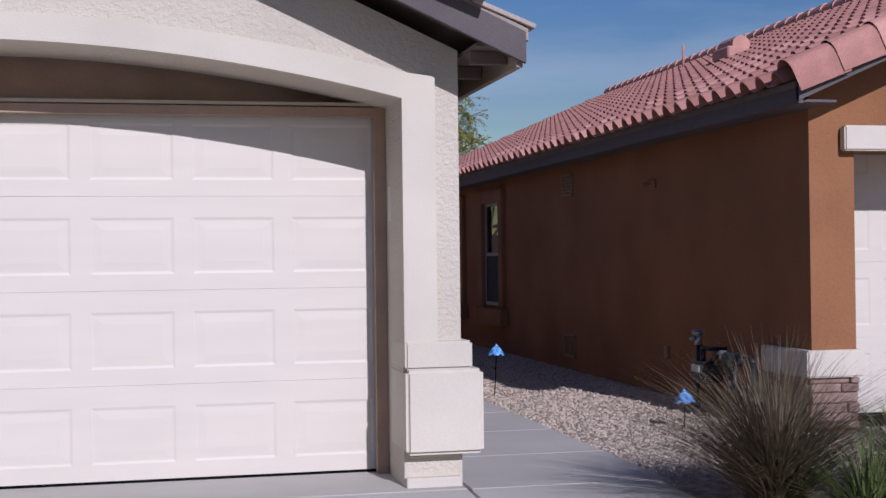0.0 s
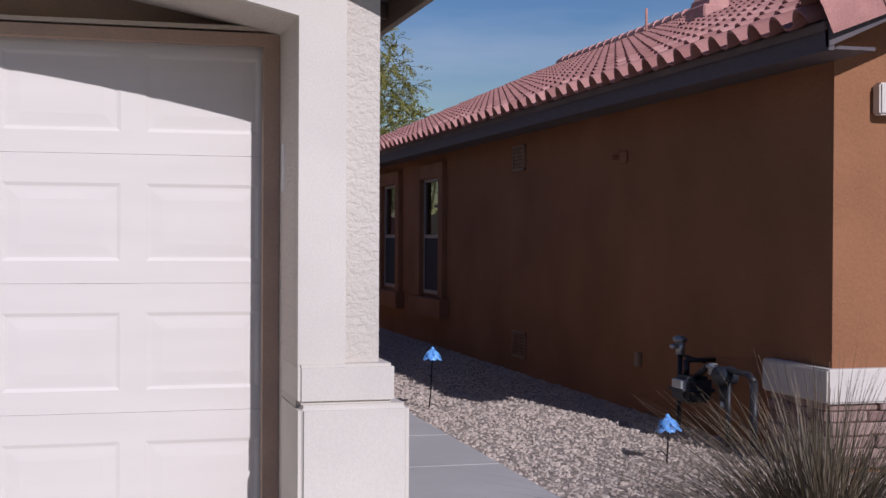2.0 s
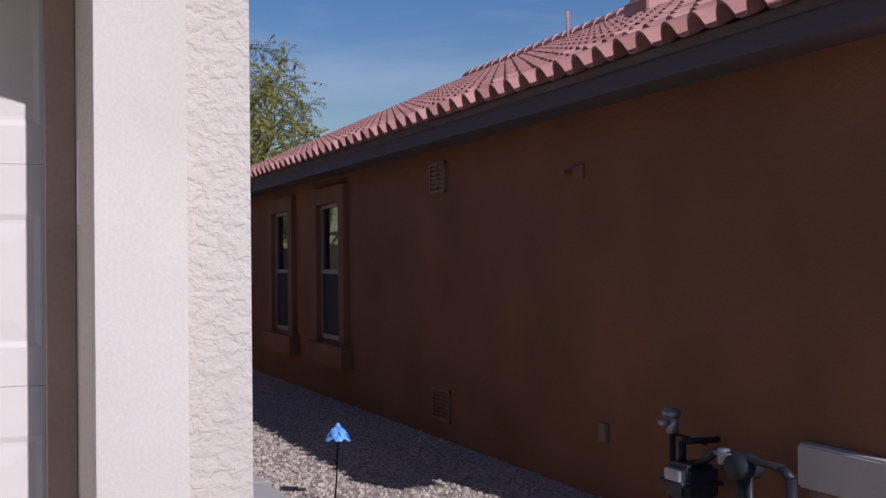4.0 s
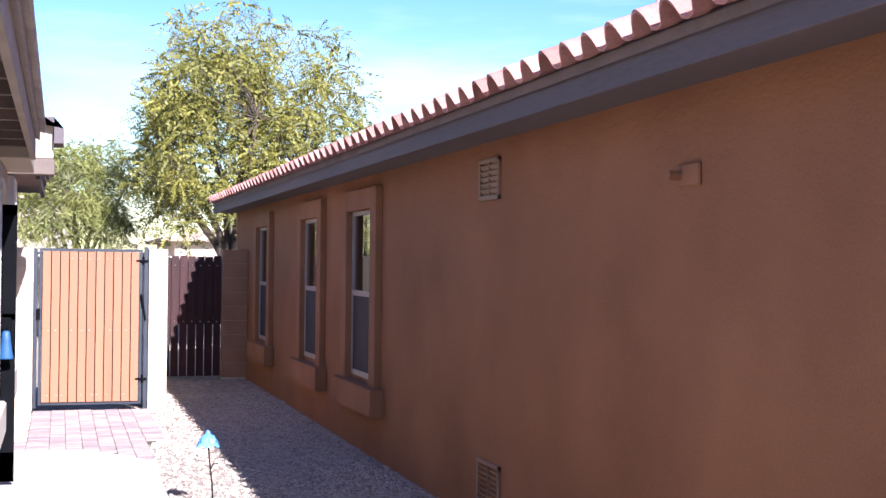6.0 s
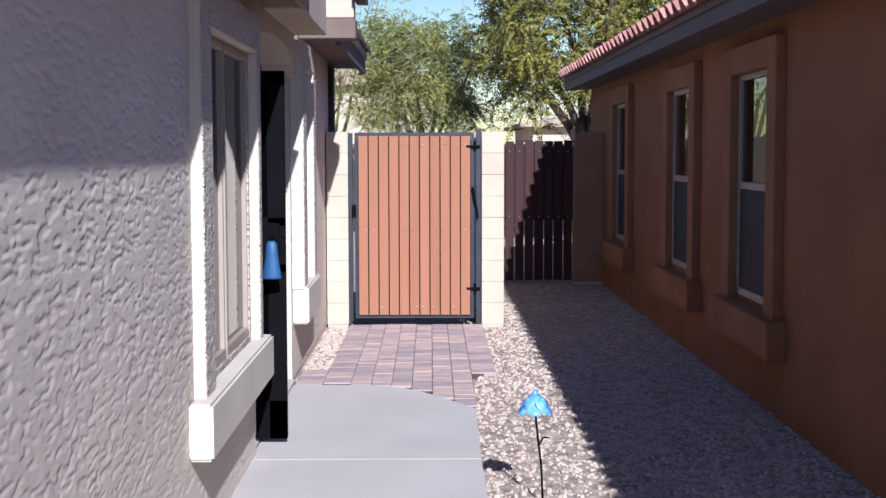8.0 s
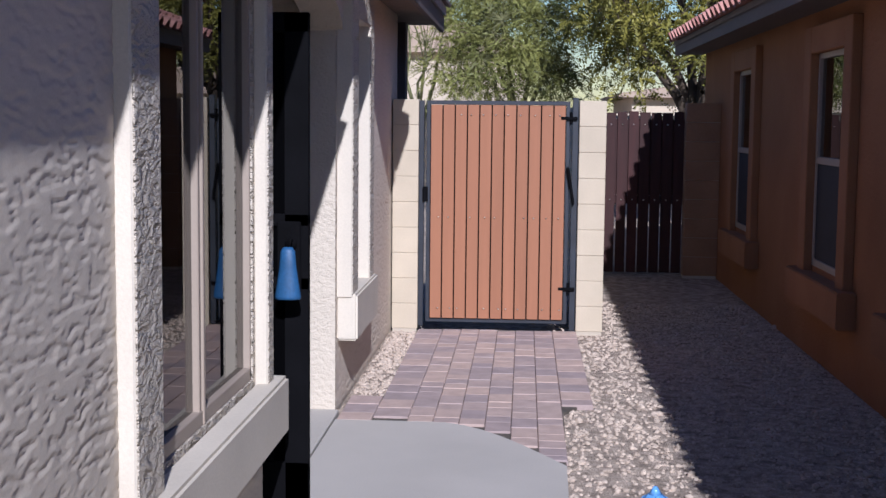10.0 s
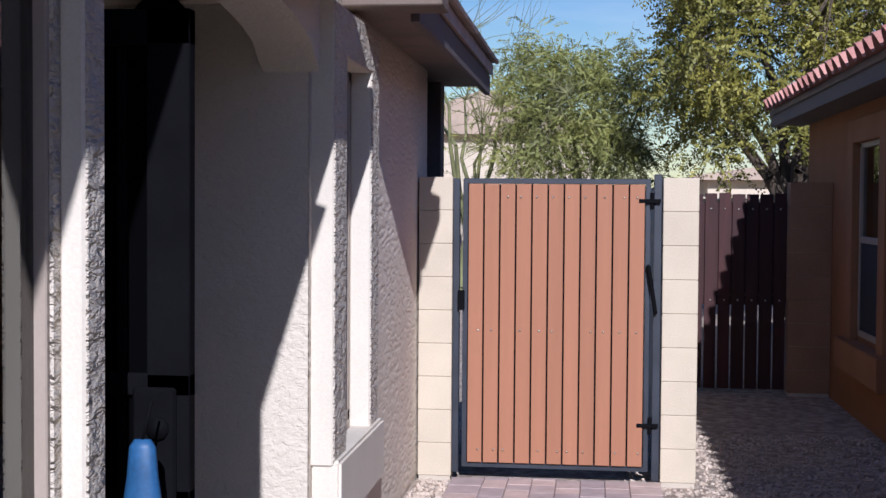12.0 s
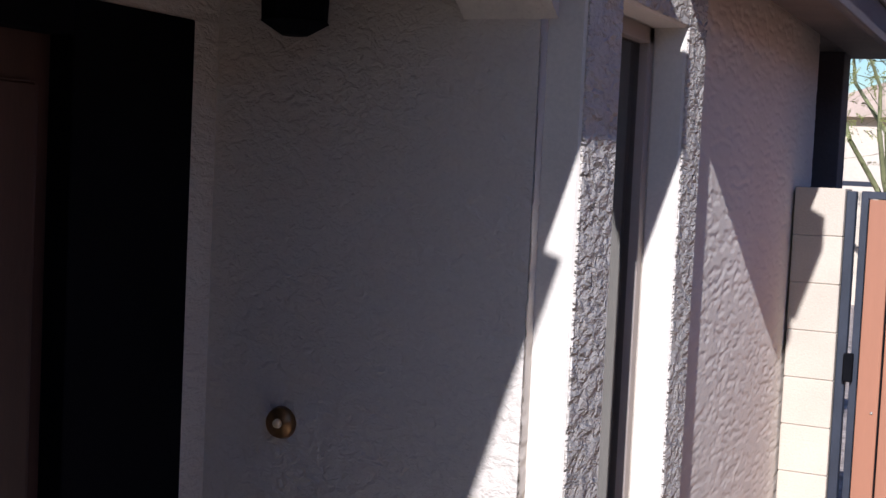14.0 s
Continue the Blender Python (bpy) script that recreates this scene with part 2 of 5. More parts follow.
M_LEAF2 = material("palo_verde_leaf", (0.13, 0.155, 0.04), 0.6, 0.3, 1.2, 8, 0, tint=(0.24, 0.23, 0.06))
M_SHRUB = material("dark_shrub_leaf", (0.03, 0.035, 0.018), 0.6, 0.3, 5, 30, 0, tint=(0.055, 0.045, 0.025))
M_GRASS = material("fountain_grass_blade", (0.055, 0.065, 0.026), 0.6, 0.35, 4, 30, 0, tint=(0.22, 0.14, 0.095))
M_GRASS2 = material("green_strap_blade", (0.09, 0.14, 0.035), 0.5, 0.3, 4, 30, 0, tint=(0.18, 0.21, 0.07))
M_FARWALL = material("far_stucco", (0.50, 0.42, 0.32), 0.9, 0.08, 0.6, 10, 0.1, 0.003)
M_FARROOF = material("far_roof", (0.38, 0.29, 0.22), 0.9, 0.15, 1.0, 12, 0.3, 0.01)
M_ROAD = material("asphalt", (0.055, 0.055, 0.058), 0.9, 0.2, 2, 140, 0.5, 0.003)
M_GLASS = glass_material("window_glass", (0.85, 0.9, 0.9), 0.30)
M_WHITE = material("white_plastic", (0.62, 0.60, 0.56), 0.5, 0.05, 4, 80, 0)


def screen_material():
    m = bpy.data.materials.new("perforated_screen")
    m.use_nodes = True
    n, l = m.node_tree.nodes, m.node_tree.links
    b = n["Principled BSDF"]
    b.inputs["Base Color"].default_value = (0.002, 0.002, 0.0024, 1)
    b.inputs["Roughness"].default_value = 1.0
    b.inputs["Specular IOR Level"].default_value = 0.0
    tr = n.new("ShaderNodeBsdfTransparent")
    mix = n.new("ShaderNodeMixShader")
    mix.inputs[0].default_value = 0.997
    l.new(tr.outputs[0], mix.inputs[1])
    l.new(b.outputs[0], mix.inputs[2])
    l.new(mix.outputs[0], n["Material Output"].inputs["Surface"])
    return m


M_MESH = screen_material()


# ---- mesh helpers ----
def ob_from(name, bm, mat, parent=None, smooth=False):
    me = bpy.data.meshes.new(name)
    bmesh.ops.recalc_face_normals(bm, faces=bm.faces[:])
    bm.to_mesh(me)
    bm.free()
    me.materials.append(mat)
    if smooth:
        for p in me.polygons:
            p.use_smooth = True
    ob = new(name, me)
    if parent:
        ob.parent = parent
    return ob


def add_box(bm, x0, x1, y0, y1, z0, z1, bevel=0.0, seg=1):
    r = bmesh.ops.create_cube(bm, size=1, matrix=Matrix.Translation(((x0 + x1) / 2, (y0 + y1) / 2, (z0 + z1) / 2))
                              @ Matrix.Diagonal((x1 - x0, y1 - y0, z1 - z0, 1)))
    if bevel:
        edges = {e for v in r["verts"] for e in v.link_edges}
        bmesh.ops.bevel(bm, geom=list(edges), offset=bevel, segments=seg, affect="EDGES")


def box(name, x0, x1, y0, y1, z0, z1, mat, parent=None, bevel=0.0, seg=1):
    bm = bmesh.new()
    add_box(bm, x0, x1, y0, y1, z0, z1, bevel, seg)
    return ob_from(name, bm, mat, parent)


def add_cyl(bm, a, b, r0, r1=None, seg=10, caps=True):
    a, b = Vector(a), Vector(b)
    q = (b - a).to_track_quat("Z", "Y").to_matrix().to_4x4()
    bmesh.ops.create_cone(bm, cap_ends=caps, segments=seg, radius1=r0, radius2=r0 if r1 is None else r1, depth=(b - a).length,
                          matrix=Matrix.Translation((a + b) / 2) @ q)


def cyl(name, a, b, r0, mat, parent=None, r1=None, seg=12, smooth=True):
    bm = bmesh.new()
    add_cyl(bm, a, b, r0, r1, seg)
    return ob_from(name, bm, mat, parent, smooth)


def add_prism(bm, pts, axis, a, b):
    """A polygon in the plane across axis, drawn out from a to b."""
    def at(p, v):
        return {"x": (v, p[0], p[1]), "y": (p[0], v, p[1]), "z": (p[0], p[1], v)}[axis]
    v0 = [bm.verts.new(at(p, a)) for p in pts]
    v1 = [bm.verts.new(at(p, b)) for p in pts]
    bm.faces.new(v0)
    bm.faces.new(v1[::-1])
    for i in range(len(pts)):
        j = (i + 1) % len(pts)
        bm.faces.new((v0[i], v1[i], v1[j], v0[j]))


def prism(name, pts, axis, a, b, mat, parent=None):
    bm = bmesh.new()
    add_prism(bm, pts, axis, a, b)
    return ob_from(name, bm, mat, parent)


def wall(name, axis, face, back, u0, u1, z0, z1, holes, mat, label=""):
    """A wall across axis from face to back with rectangular openings (u0, u1, z0, z1) cut through it."""
    us = sorted({u0, u1, *[h[0] for h in holes], *[h[1] for h in holes]})
    zs = sorted({z0, z1, *[h[2] for h in holes], *[h[3] for h in holes]})
    bm = bmesh.new()

    def pt(v, u, z):
        return bm.verts.new((v, u, z) if axis == "x" else (u, v, z))

    def solid(i, j):
        if not (0 <= i < len(us) - 1 and 0 <= j < len(zs) - 1):
            return False
        u, z = (us[i] + us[i + 1]) / 2, (zs[j] + zs[j + 1]) / 2
        return not any(h[0] < u < h[1] and h[2] < z < h[3] for h in holes)

    for i in range(len(us) - 1):
        for j in range(len(zs) - 1):
            if not solid(i, j):
                continue
            a, b, c, d = us[i], us[i + 1], zs[j], zs[j + 1]
            for v in (face, back):
                bm.faces.new((pt(v, a, c), pt(v, b, c), pt(v, b, d), pt(v, a, d)))
            for di, dj, p, q in ((-1, 0, (a, c), (a, d)), (1, 0, (b, c), (b, d)), (0, -1, (a, c), (b, c)), (0, 1, (a, d), (b, d))):
                if not solid(i + di, j + dj):
                    bm.faces.new((pt(face, *p), pt(face, *q), pt(back, *q), pt(back, *p)))
    bmesh.ops.remove_doubles(bm, verts=bm.verts[:], dist=0.0005)
    return tagged(ob_from(name, bm, mat), label, kind="structure")


def empty(name, at=(0, 0, 0), label="", category="", group="", kind=""):
    e = new(name)
    e.location = at
    return tagged(e, label, category, group, kind)


def share(name, me, parent, m):
    """A piece on shared mesh data."""
    ob = bpy.data.objects.new(name, me)
    scene.collection.objects.link(ob)
    if parent:
        ob.parent = parent
    ob.matrix_basis = m
    return ob


# ---- plan ----
WR = 2.80            # face of the neighbour's side wall
WL = -0.33           # face of the garage's side wall
WE = -0.37           # face of the wing past the entry
YG = -14.85          # garage front
YD = -14.25          # garage door
ENTRY = (-5.27, -3.0)


def ground_z(y):
    """The lot is level beside the houses and falls towards the street."""
    if y > -15.0:
        return 0.0
    if y > -25.0:
        return -0.42 * (-15.0 - y) / 10.0
    return -0.42


# ---- ground ----
def build_ground():
    xs = [-400, -60, -20, -6, 0, 6, 20, 60, 400]
    ys = [-400, -60, -30, -25, -22, -20, -18, -16.5, -15, -10, -5, 0, 6, 20, 60, 400]
    bm = bmesh.new()
    grid = [[bm.verts.new((x, y, ground_z(y) - 0.03)) for x in xs] for y in ys]
    for j in range(len(ys) - 1):
        for i in range(len(xs) - 1):
            bm.faces.new((grid[j][i], grid[j][i + 1], grid[j + 1][i + 1], grid[j + 1][i]))
    return tagged(ob_from("ground", bm, M_GRAVEL), "tan decomposed granite desert ground", kind="structure")


build_ground()


def slab(name, x0, x1, ys, mat, parent=None, top=0.0, thick=0.12, bevel=0.006):
    """A concrete panel that follows the lie of the lot."""
    bm = bmesh.new()
    up = [(y, ground_z(y) + top) for y in ys]
    add_prism(bm, up + [(y, z - thick) for y, z in reversed(up)], "x", x0, x1)
    bmesh.ops.recalc_face_normals(bm, faces=bm.faces[:])
    if bevel:
        edges = [e for e in bm.edges if all(abs(v.co.z - ground_z(v.co.y) - top) < 1e-4 for v in e.verts) and e.calc_face_angle(0) > 0.5]
        bmesh.ops.bevel(bm, geom=edges, offset=bevel, segments=2, affect="EDGES")
    return ob_from(name, bm, mat, parent)


drive = empty("driveway", (0, 0, 0), "light grey broom-finished concrete driveway with control joints", kind="structure")
for x0, x1 in ((-5.9, -3.16), (-3.15, -0.36), (-0.35, 0.84)):
    for y0, y1 in ((-25.0, -20.5), (-20.49, -18.0), (-17.99, -15.01)):
        slab("panel", x0, x1, (y0, y1), M_CONCRETE, drive)
slab("panel", -5.9, -0.36, (-15.0, YD + 0.12), M_CONCRETE, drive, top=0.004)
slab("panel", 3.19, 7.89, (-25.0, -20.0, -15.0, -12.56), M_CONCRETE, drive)
path_ob = empty("walkway", (0, 0, 0), "grey concrete side-yard path with tooled joints", kind="structure")
joints = [-15.0, -13.8, -12.6, -11.4, -10.2, -9.0, -7.8, -6.6, -5.4]
for y0, y1 in zip(joints[:-1], joints[1:]):
    slab("panel", -0.34, 0.90, (y0, y1 - 0.008), M_CONCRETE, path_ob)
bm = bmesh.new()
edge = [(-0.34, -5.4), (0.90, -5.4), (0.92, -4.06)]
edge += [(0.92 - 0.72 * s, -4.06 + 0.86 * math.sin(s * math.pi / 2)) for s in (0.15, 0.3, 0.45, 0.6, 0.75, 0.9, 1.0)] + [(-0.34, -3.20)]
add_prism(bm, edge, "z", -0.12, 0.0)
ob_from("panel", bm, M_CONCRETE, path_ob)
box("panel", -1.38, -0.348, -5.26, -3.004, -0.12, 0.012, M_CONCRETE, path_ob, 0.006)

road = slab("road", -300, 300, (-40.0, -30.0), M_ROAD, None, top=-0.02)
tagged(road, "dark grey asphalt residential street", kind="structure")
tagged(slab("pavement", -300, 300, (-29.9, -27.5), M_CONCRETE, None, top=0.06, thick=0.2), "pale concrete street pavement with a kerb edge", kind="structure")

# ---- left house: garage and side wall ----
LEFT_TOP = 2.56
wall("wall_garage_side", "x", WL, WL - 0.22, YG + 0.582, ENTRY[0], -0.05, LEFT_TOP, [(-6.83, -5.42, 0.67, 2.16)], M_STUCCO,
     "beige skip-trowel stucco side wall of the garage")


# ---- hand-trowelled stucco relief ----
def soft_noise(u, v, seed):
    g = np.random.RandomState(seed).rand(128, 128)
    iu, iv = np.floor(u).astype(int), np.floor(v).astype(int)
    fu, fv = u - iu, v - iv
    fu, fv = fu * fu * (3 - 2 * fu), fv * fv * (3 - 2 * fv)
    a, b = g[iu % 128, iv % 128], g[(iu + 1) % 128, iv % 128]
    c, d = g[iu % 128, (iv + 1) % 128], g[(iu + 1) % 128, (iv + 1) % 128]
    return (a * (1 - fu) + b * fu) * (1 - fv) + (c * (1 - fu) + d * fu) * fv


def trowel_height(u, v):
    """Overlapping torn ridges a few centimetres long, a few millimetres high."""
    wu = u + 0.035 * (soft_noise(u * 20, v * 20, 1) - 0.5)
    wv = v + 0.022 * (soft_noise(u * 19, v * 19, 2) - 0.5) + 0.06 * u
    n = 0.62 * soft_noise(wu * 17 + 40, wv * 62 + 40, 3) + 0.38 * soft_noise(wu * 36 + 60, wv * 112 + 60, 4)
    t = np.clip((n - 0.36) / 0.10, 0, 1)
    ridge = t * t * (3 - 2 * t)
    return 0.0027 * ridge * (0.75 + 0.5 * soft_noise(u * 3, v * 3, 6)) + 0.0013 * soft_noise(u * 70 + 80, v * 95 + 80, 5)


def relief_skin(name, face, y0, y1, z0, z1, hole, step, gain, mat, label):
    ny, nz = int((y1 - y0) / (step * 1.35)), int((z1 - z0) / (step * 0.60))
    ys, zs = np.linspace(y0, y1, ny + 1), np.linspace(z0, z1, nz + 1)
    Y, Z = np.meshgrid(ys, zs, indexing="ij")
    X = face + 0.001 + gain * trowel_height(Y + 60, Z + 20)
    co = np.stack([X, Y, Z], -1).reshape(-1, 3)
    i, j = np.meshgrid(np.arange(ny), np.arange(nz), indexing="ij")
    cy, cz = (ys[i] + ys[i + 1]) / 2, (zs[j] + zs[j + 1]) / 2
    keep = ~((cy > hole[0]) & (cy < hole[1]) & (cz > hole[2]) & (cz < hole[3]))
    a = (i * (nz + 1) + j)[keep]
    quads = np.stack([a, a + nz + 1, a + nz + 2, a + 1], -1)
    me = bpy.data.meshes.new(name)
    me.from_pydata(co.tolist(), [], quads.tolist())
    me.materials.append(mat)
    for p in me.polygons:
        p.use_smooth = True
    return tagged(new(name, me), label, kind="structure")


relief_skin("wall_garage_side_finish", WL, -11.8, ENTRY[0] - 0.002, 0.0, 2.56, (-6.85, -5.36, 0.64, 2.18), 0.0088, 1.0, M_STUCCO_PLAIN, "deeply hand-trowelled beige stucco finish")
relief_skin("wall_wing_finish", WE, ENTRY[1] + 0.002, 0.44, 0.0, 2.50, (-2.74, -2.13, 0.66, 2.26), 0.0095, 0.9, M_STUCCO_PLAIN, "hand-trowelled beige stucco finish of the wing")


def arch_z(x):
    return 2.60 - 0.0496 * (x + 3.15) ** 2


def build_front():
    xin, xout = -0.71, -5.61
    n = 40
    xs = [xout + (xin - xout) * i / n for i in range(n + 1)]
    gable = [(-0.358, -0.05), (xin, -0.05)]
    gable += [(x, arch_z(x)) for x in reversed(xs)]
    gable += [(xout, -0.05), (-5.97, -0.05), (-5.97, 2.60), (-3.15, 3.87), (-0.358, 2.60)]
    front = prism("wall_garage_front", gable, "y", YG, YG + 0.58, M_STUCCO_FINE)
    tagged(front, "beige stucco garage front with a low segmental arch", kind="structure")
    band = [(xin + 0.20, 0.85), (xin + 0.20, arch_z(xin) + 0.13)]
    top = [(x, arch_z(x) + 0.155) for x in reversed(xs)]
    band += top[:-1] + [(xout - 0.20, arch_z(xout) + 0.13), (xout - 0.20, 0.85), (xout, 0.85)]
    band += [(x, arch_z(x)) for x in xs] + [(xin, 0.85)]
    trim = prism("trim_arch", band, "y", YG - 0.05, YG + 0.004, M_TRIM)
    tagged(trim, "smooth cream stucco band round the garage arch", kind="structure")
    for s in (1, -1):
        a = xin if s == 1 else xout
        lo = box("trim_plinth", *sorted((a - s * 0.004, a + s * 0.465)), YG - 0.11, YG + 0.42, 0.20, 0.70, M_TRIM, None, 0.022, 3)
        tagged(lo, "cream stucco pilaster base block", kind="structure")
        hi = box("trim_plinth_step", *sorted((a - s * 0.002, a + s * 0.405)), YG - 0.08, YG + 0.40, 0.70, 0.865, M_TRIM, None, 0.014, 2)
        tagged(hi, "cream stucco pilaster step", kind="structure")
        foot = box("trim_foot", *sorted((a + s * 0.003, a + s * 0.34)), YG - 0.06, YG + 0.3, -0.03, 0.06, M_CREAM, None, 0.006)
        tagged(foot, "pale concrete footing under the pilaster", kind="structure")
    back = wall("wall_garage_back", "y", YD + 0.08, YD + 0.2, -5.9, WL - 0.2, -0.05, 3.0, [(-5.63, -0.735, 0.0, 2.35)], M_DOORFRAME)
    tagged(back, "brown-painted framing round the garage door", kind="structure")


build_front()


def build_garage_door(name, x0, x1, y, rows, cols, section, z0, label):
    """A sectional door: flat sections with pressed rectangular panels."""
    root = empty(name, ((x0 + x1) / 2, y, z0), label, "garage door")
    pitch = (x1 - x0) / cols
    for r in range(rows):
        bm = bmesh.new()
        zb, zt = z0 + r * section, z0 + (r + 1) * section - 0.0012
        us, zs = [x0], [zb, zb + 0.10, zt - 0.13, zt]
        for c in range(cols):
            us += [x0 + c * pitch + 0.055, x0 + (c + 1) * pitch - 0.055]
        us.append(x1)
        for i in range(len(us) - 1):
            for j in range(3):
                a, b, c, d = us[i], us[i + 1], zs[j], zs[j + 1]
                if j == 1 and i % 2 == 1:
                    rings = [(0, 0), (0.016, 0.0045), (0.026, 0.0045), (0.075, 0.0012)]
                    loops = [[bm.verts.new(p) for p in ((a + o, y + h, c + o), (b - o, y + h, c + o), (b - o, y + h, d - o), (a + o, y + h, d - o))]
                             for o, h in rings]
                    for p, q in zip(loops[:-1], loops[1:]):
                        for k in range(4):
                            bm.faces.new((p[k], p[(k + 1) % 4], q[(k + 1) % 4], q[k]))
                    bm.faces.new(loops[-1])
                else:
                    bm.faces.new([bm.verts.new(p) for p in ((a, y, c), (b, y, c), (b, y, d), (a, y, d))])
        for zz, sg in ((zb, 1), (zt, -1)):
            bm.faces.new([bm.verts.new(p) for p in ((x0, y, zz), (x1, y, zz), (x1, y + 0.045, zz), (x0, y + 0.045, zz))])
        bm.faces.new([bm.verts.new(p) for p in ((x0, y + 0.045, zb), (x1, y + 0.045, zb), (x1, y + 0.045, zt), (x0, y + 0.045, zt))])
        bmesh.ops.remove_doubles(bm, verts=bm.verts[:], dist=0.0003)
        ob = ob_from("section", bm, M_DOOR, root)
        ob.matrix_parent_inverse = Matrix.Translation((-(x0 + x1) / 2, -y, -z0))
    seal = box("seal", x0, x1, y + 0.002, y + 0.04, z0 - 0.02, z0 - 0.001, M_BLACK, root)
    seal.matrix_parent_inverse = Matrix.Translation((-(x0 + x1) / 2, -y, -z0))
    return root


build_garage_door("garage_door", -5.66, -0.74, YD, 4, 8, 0.579, 0.022, "almond steel sectional garage door with pressed panels, closed")
for a, b in ((-0.785, -0.712), (-5.66, -5.612)):
    tagged(box("trim_jamb", a, b, YD - 0.09, YD - 0.03, 0.0, 2.30, M_DOORFRAME), "brown painted door stop", kind="structure")
tagged(box("trim_head", -5.66, -0.712, YD - 0.092, YD - 0.03, 2.255, 2.31, M_DOORFRAME), "brown painted head stop", kind="structure")
tagged(prism("ceiling_arch", [(-5.61, 2.32), (-0.70, 2.32), (-0.70, 2.34), (-5.61, 2.34)], "y", YG + 0.585, YD - 0.095, M_REVEAL), "tan soffit strip inside the garage arch", kind="structure")

# ---- left house: entry alcove and wing ----
def build_entry_wall():
    y0, y1 = ENTRY
    n = 16
    ys = [y0 + (y1 - y0) * i / n for i in range(n + 1)]
    pts = [(y, 2.16 + 0.20 * math.sqrt(max(0, 1 - ((y - (y0 + y1) / 2) / ((y1 - y0) / 2)) ** 2))) for y in ys]
    pts += [(y1, LEFT_TOP + 0.2), (y0, LEFT_TOP + 0.2)]
    arch = prism("wall_entry_arch", pts, "x", WL - 0.22, WL, M_STUCCO_FINE)
    tagged(arch, "beige stucco arch over the recessed entry", kind="structure")


build_entry_wall()
wall("wall_wing_side", "x", WE, WE - 0.2, ENTRY[1], 0.45, -0.05, 2.75, [(-2.72, -2.15, 0.70, 2.24)], M_STUCCO_FINE, "beige skip-trowel stucco wall of the wing")
wall("wall_wing_front", "y", ENTRY[1], ENTRY[1] + 0.18, -1.75, WE - 0.2, -0.05, 2.75, [], M_STUCCO_FINE, "beige stucco wall inside the entry recess")
wall("wall_entry_south", "y", ENTRY[0], ENTRY[0] - 0.18, -1.75, WL - 0.22, -0.05, 2.75, [], M_STUCCO_FINE, "beige stucco return wall of the entry")
wall("wall_entry_back", "x", -1.20, -1.38, ENTRY[0], ENTRY[1], -0.05, 2.75, [(-4.72, -3.2, 0.0, 2.14)], M_STUCCO_FINE, "beige stucco wall round the front door")
tagged(box("ceiling_entry", -1.195, WL - 0.222, ENTRY[0], ENTRY[1], 2.42, 2.5, M_REVEAL), "tan stucco porch ceiling", kind="structure")
box("wall_left_far", -6.2, -6.0, -14.2, 8.0, -0.05, 2.6, M_STUCCO_FINE)["kind"] = "structure"
box("wall_left_rear", -6.0, -0.572, 0.27, 0.45, -0.05, 2.6, M_STUCCO_FINE)["kind"] = "structure"

# ---- right house ----
R0, R1 = -13.25, 5.3
R_WIN = [(-4.32, -2.92), (-1.86, -0.46), (1.60, 3.00)]
wall("wall_neighbour_side", "x", WR, WR + 0.2, R0 + 0.651, R1, -0.05, 2.62,
     [(a + 0.21, b - 0.21, 0.64, 2.17) for a, b in R_WIN], M_ORANGE, "terracotta stucco side wall of the neighbour's house")
wall("wall_neighbour_front", "y", R0, R0 + 0.65, WR, 8.2, -0.05, 2.70, [(3.18, 7.9, 0.0, 2.18), (4.2, 7.9, 2.18, 2.45)], M_ORANGE, "terracotta stucco garage front of the neighbour's house")
prism("wall_neighbour_gable", [(WR + 0.001, 2.70), (13.2, 2.70), (8.0, 4.95)], "y", R0, R0 + 0.2, M_ORANGE)["kind"] = "structure"
prism("wall_neighbour_gable_rear", [(WR, 2.62), (13.2, 2.62), (8.0, 4.95)], "y", R1 - 0.2, R1, M_ORANGE)["kind"] = "structure"
box("wall_neighbour_rear", WR + 0.2, 13.2, R1 - 0.2, R1, -0.05, 2.62, M_ORANGE)["kind"] = "structure"
box("wall_neighbour_east", 13.0, 13.2, R0, R1 - 0.2, -0.05, 2.62, M_ORANGE)["kind"] = "structure"
box("wall_neighbour_front_east", 8.2, 13.0, R0, R0 + 0.2, -0.05, 2.70, M_ORANGE)["kind"] = "structure"
build_garage_door("garage_door", 3.16, 7.92, R0 + 0.66, 4, 8, 0.63, 0.022, "pale almond sectional garage door of the neighbour's house, closed")

PITCH_R = 0.432
EAVE_RX, EAVE_RZ = 2.42, 2.65
RIDGE_RX = 8.0
RIDGE_RZ = EAVE_RZ + PITCH_R * (RIDGE_RX - EAVE_RX)
RY0, RY1 = -13.74, 5.62


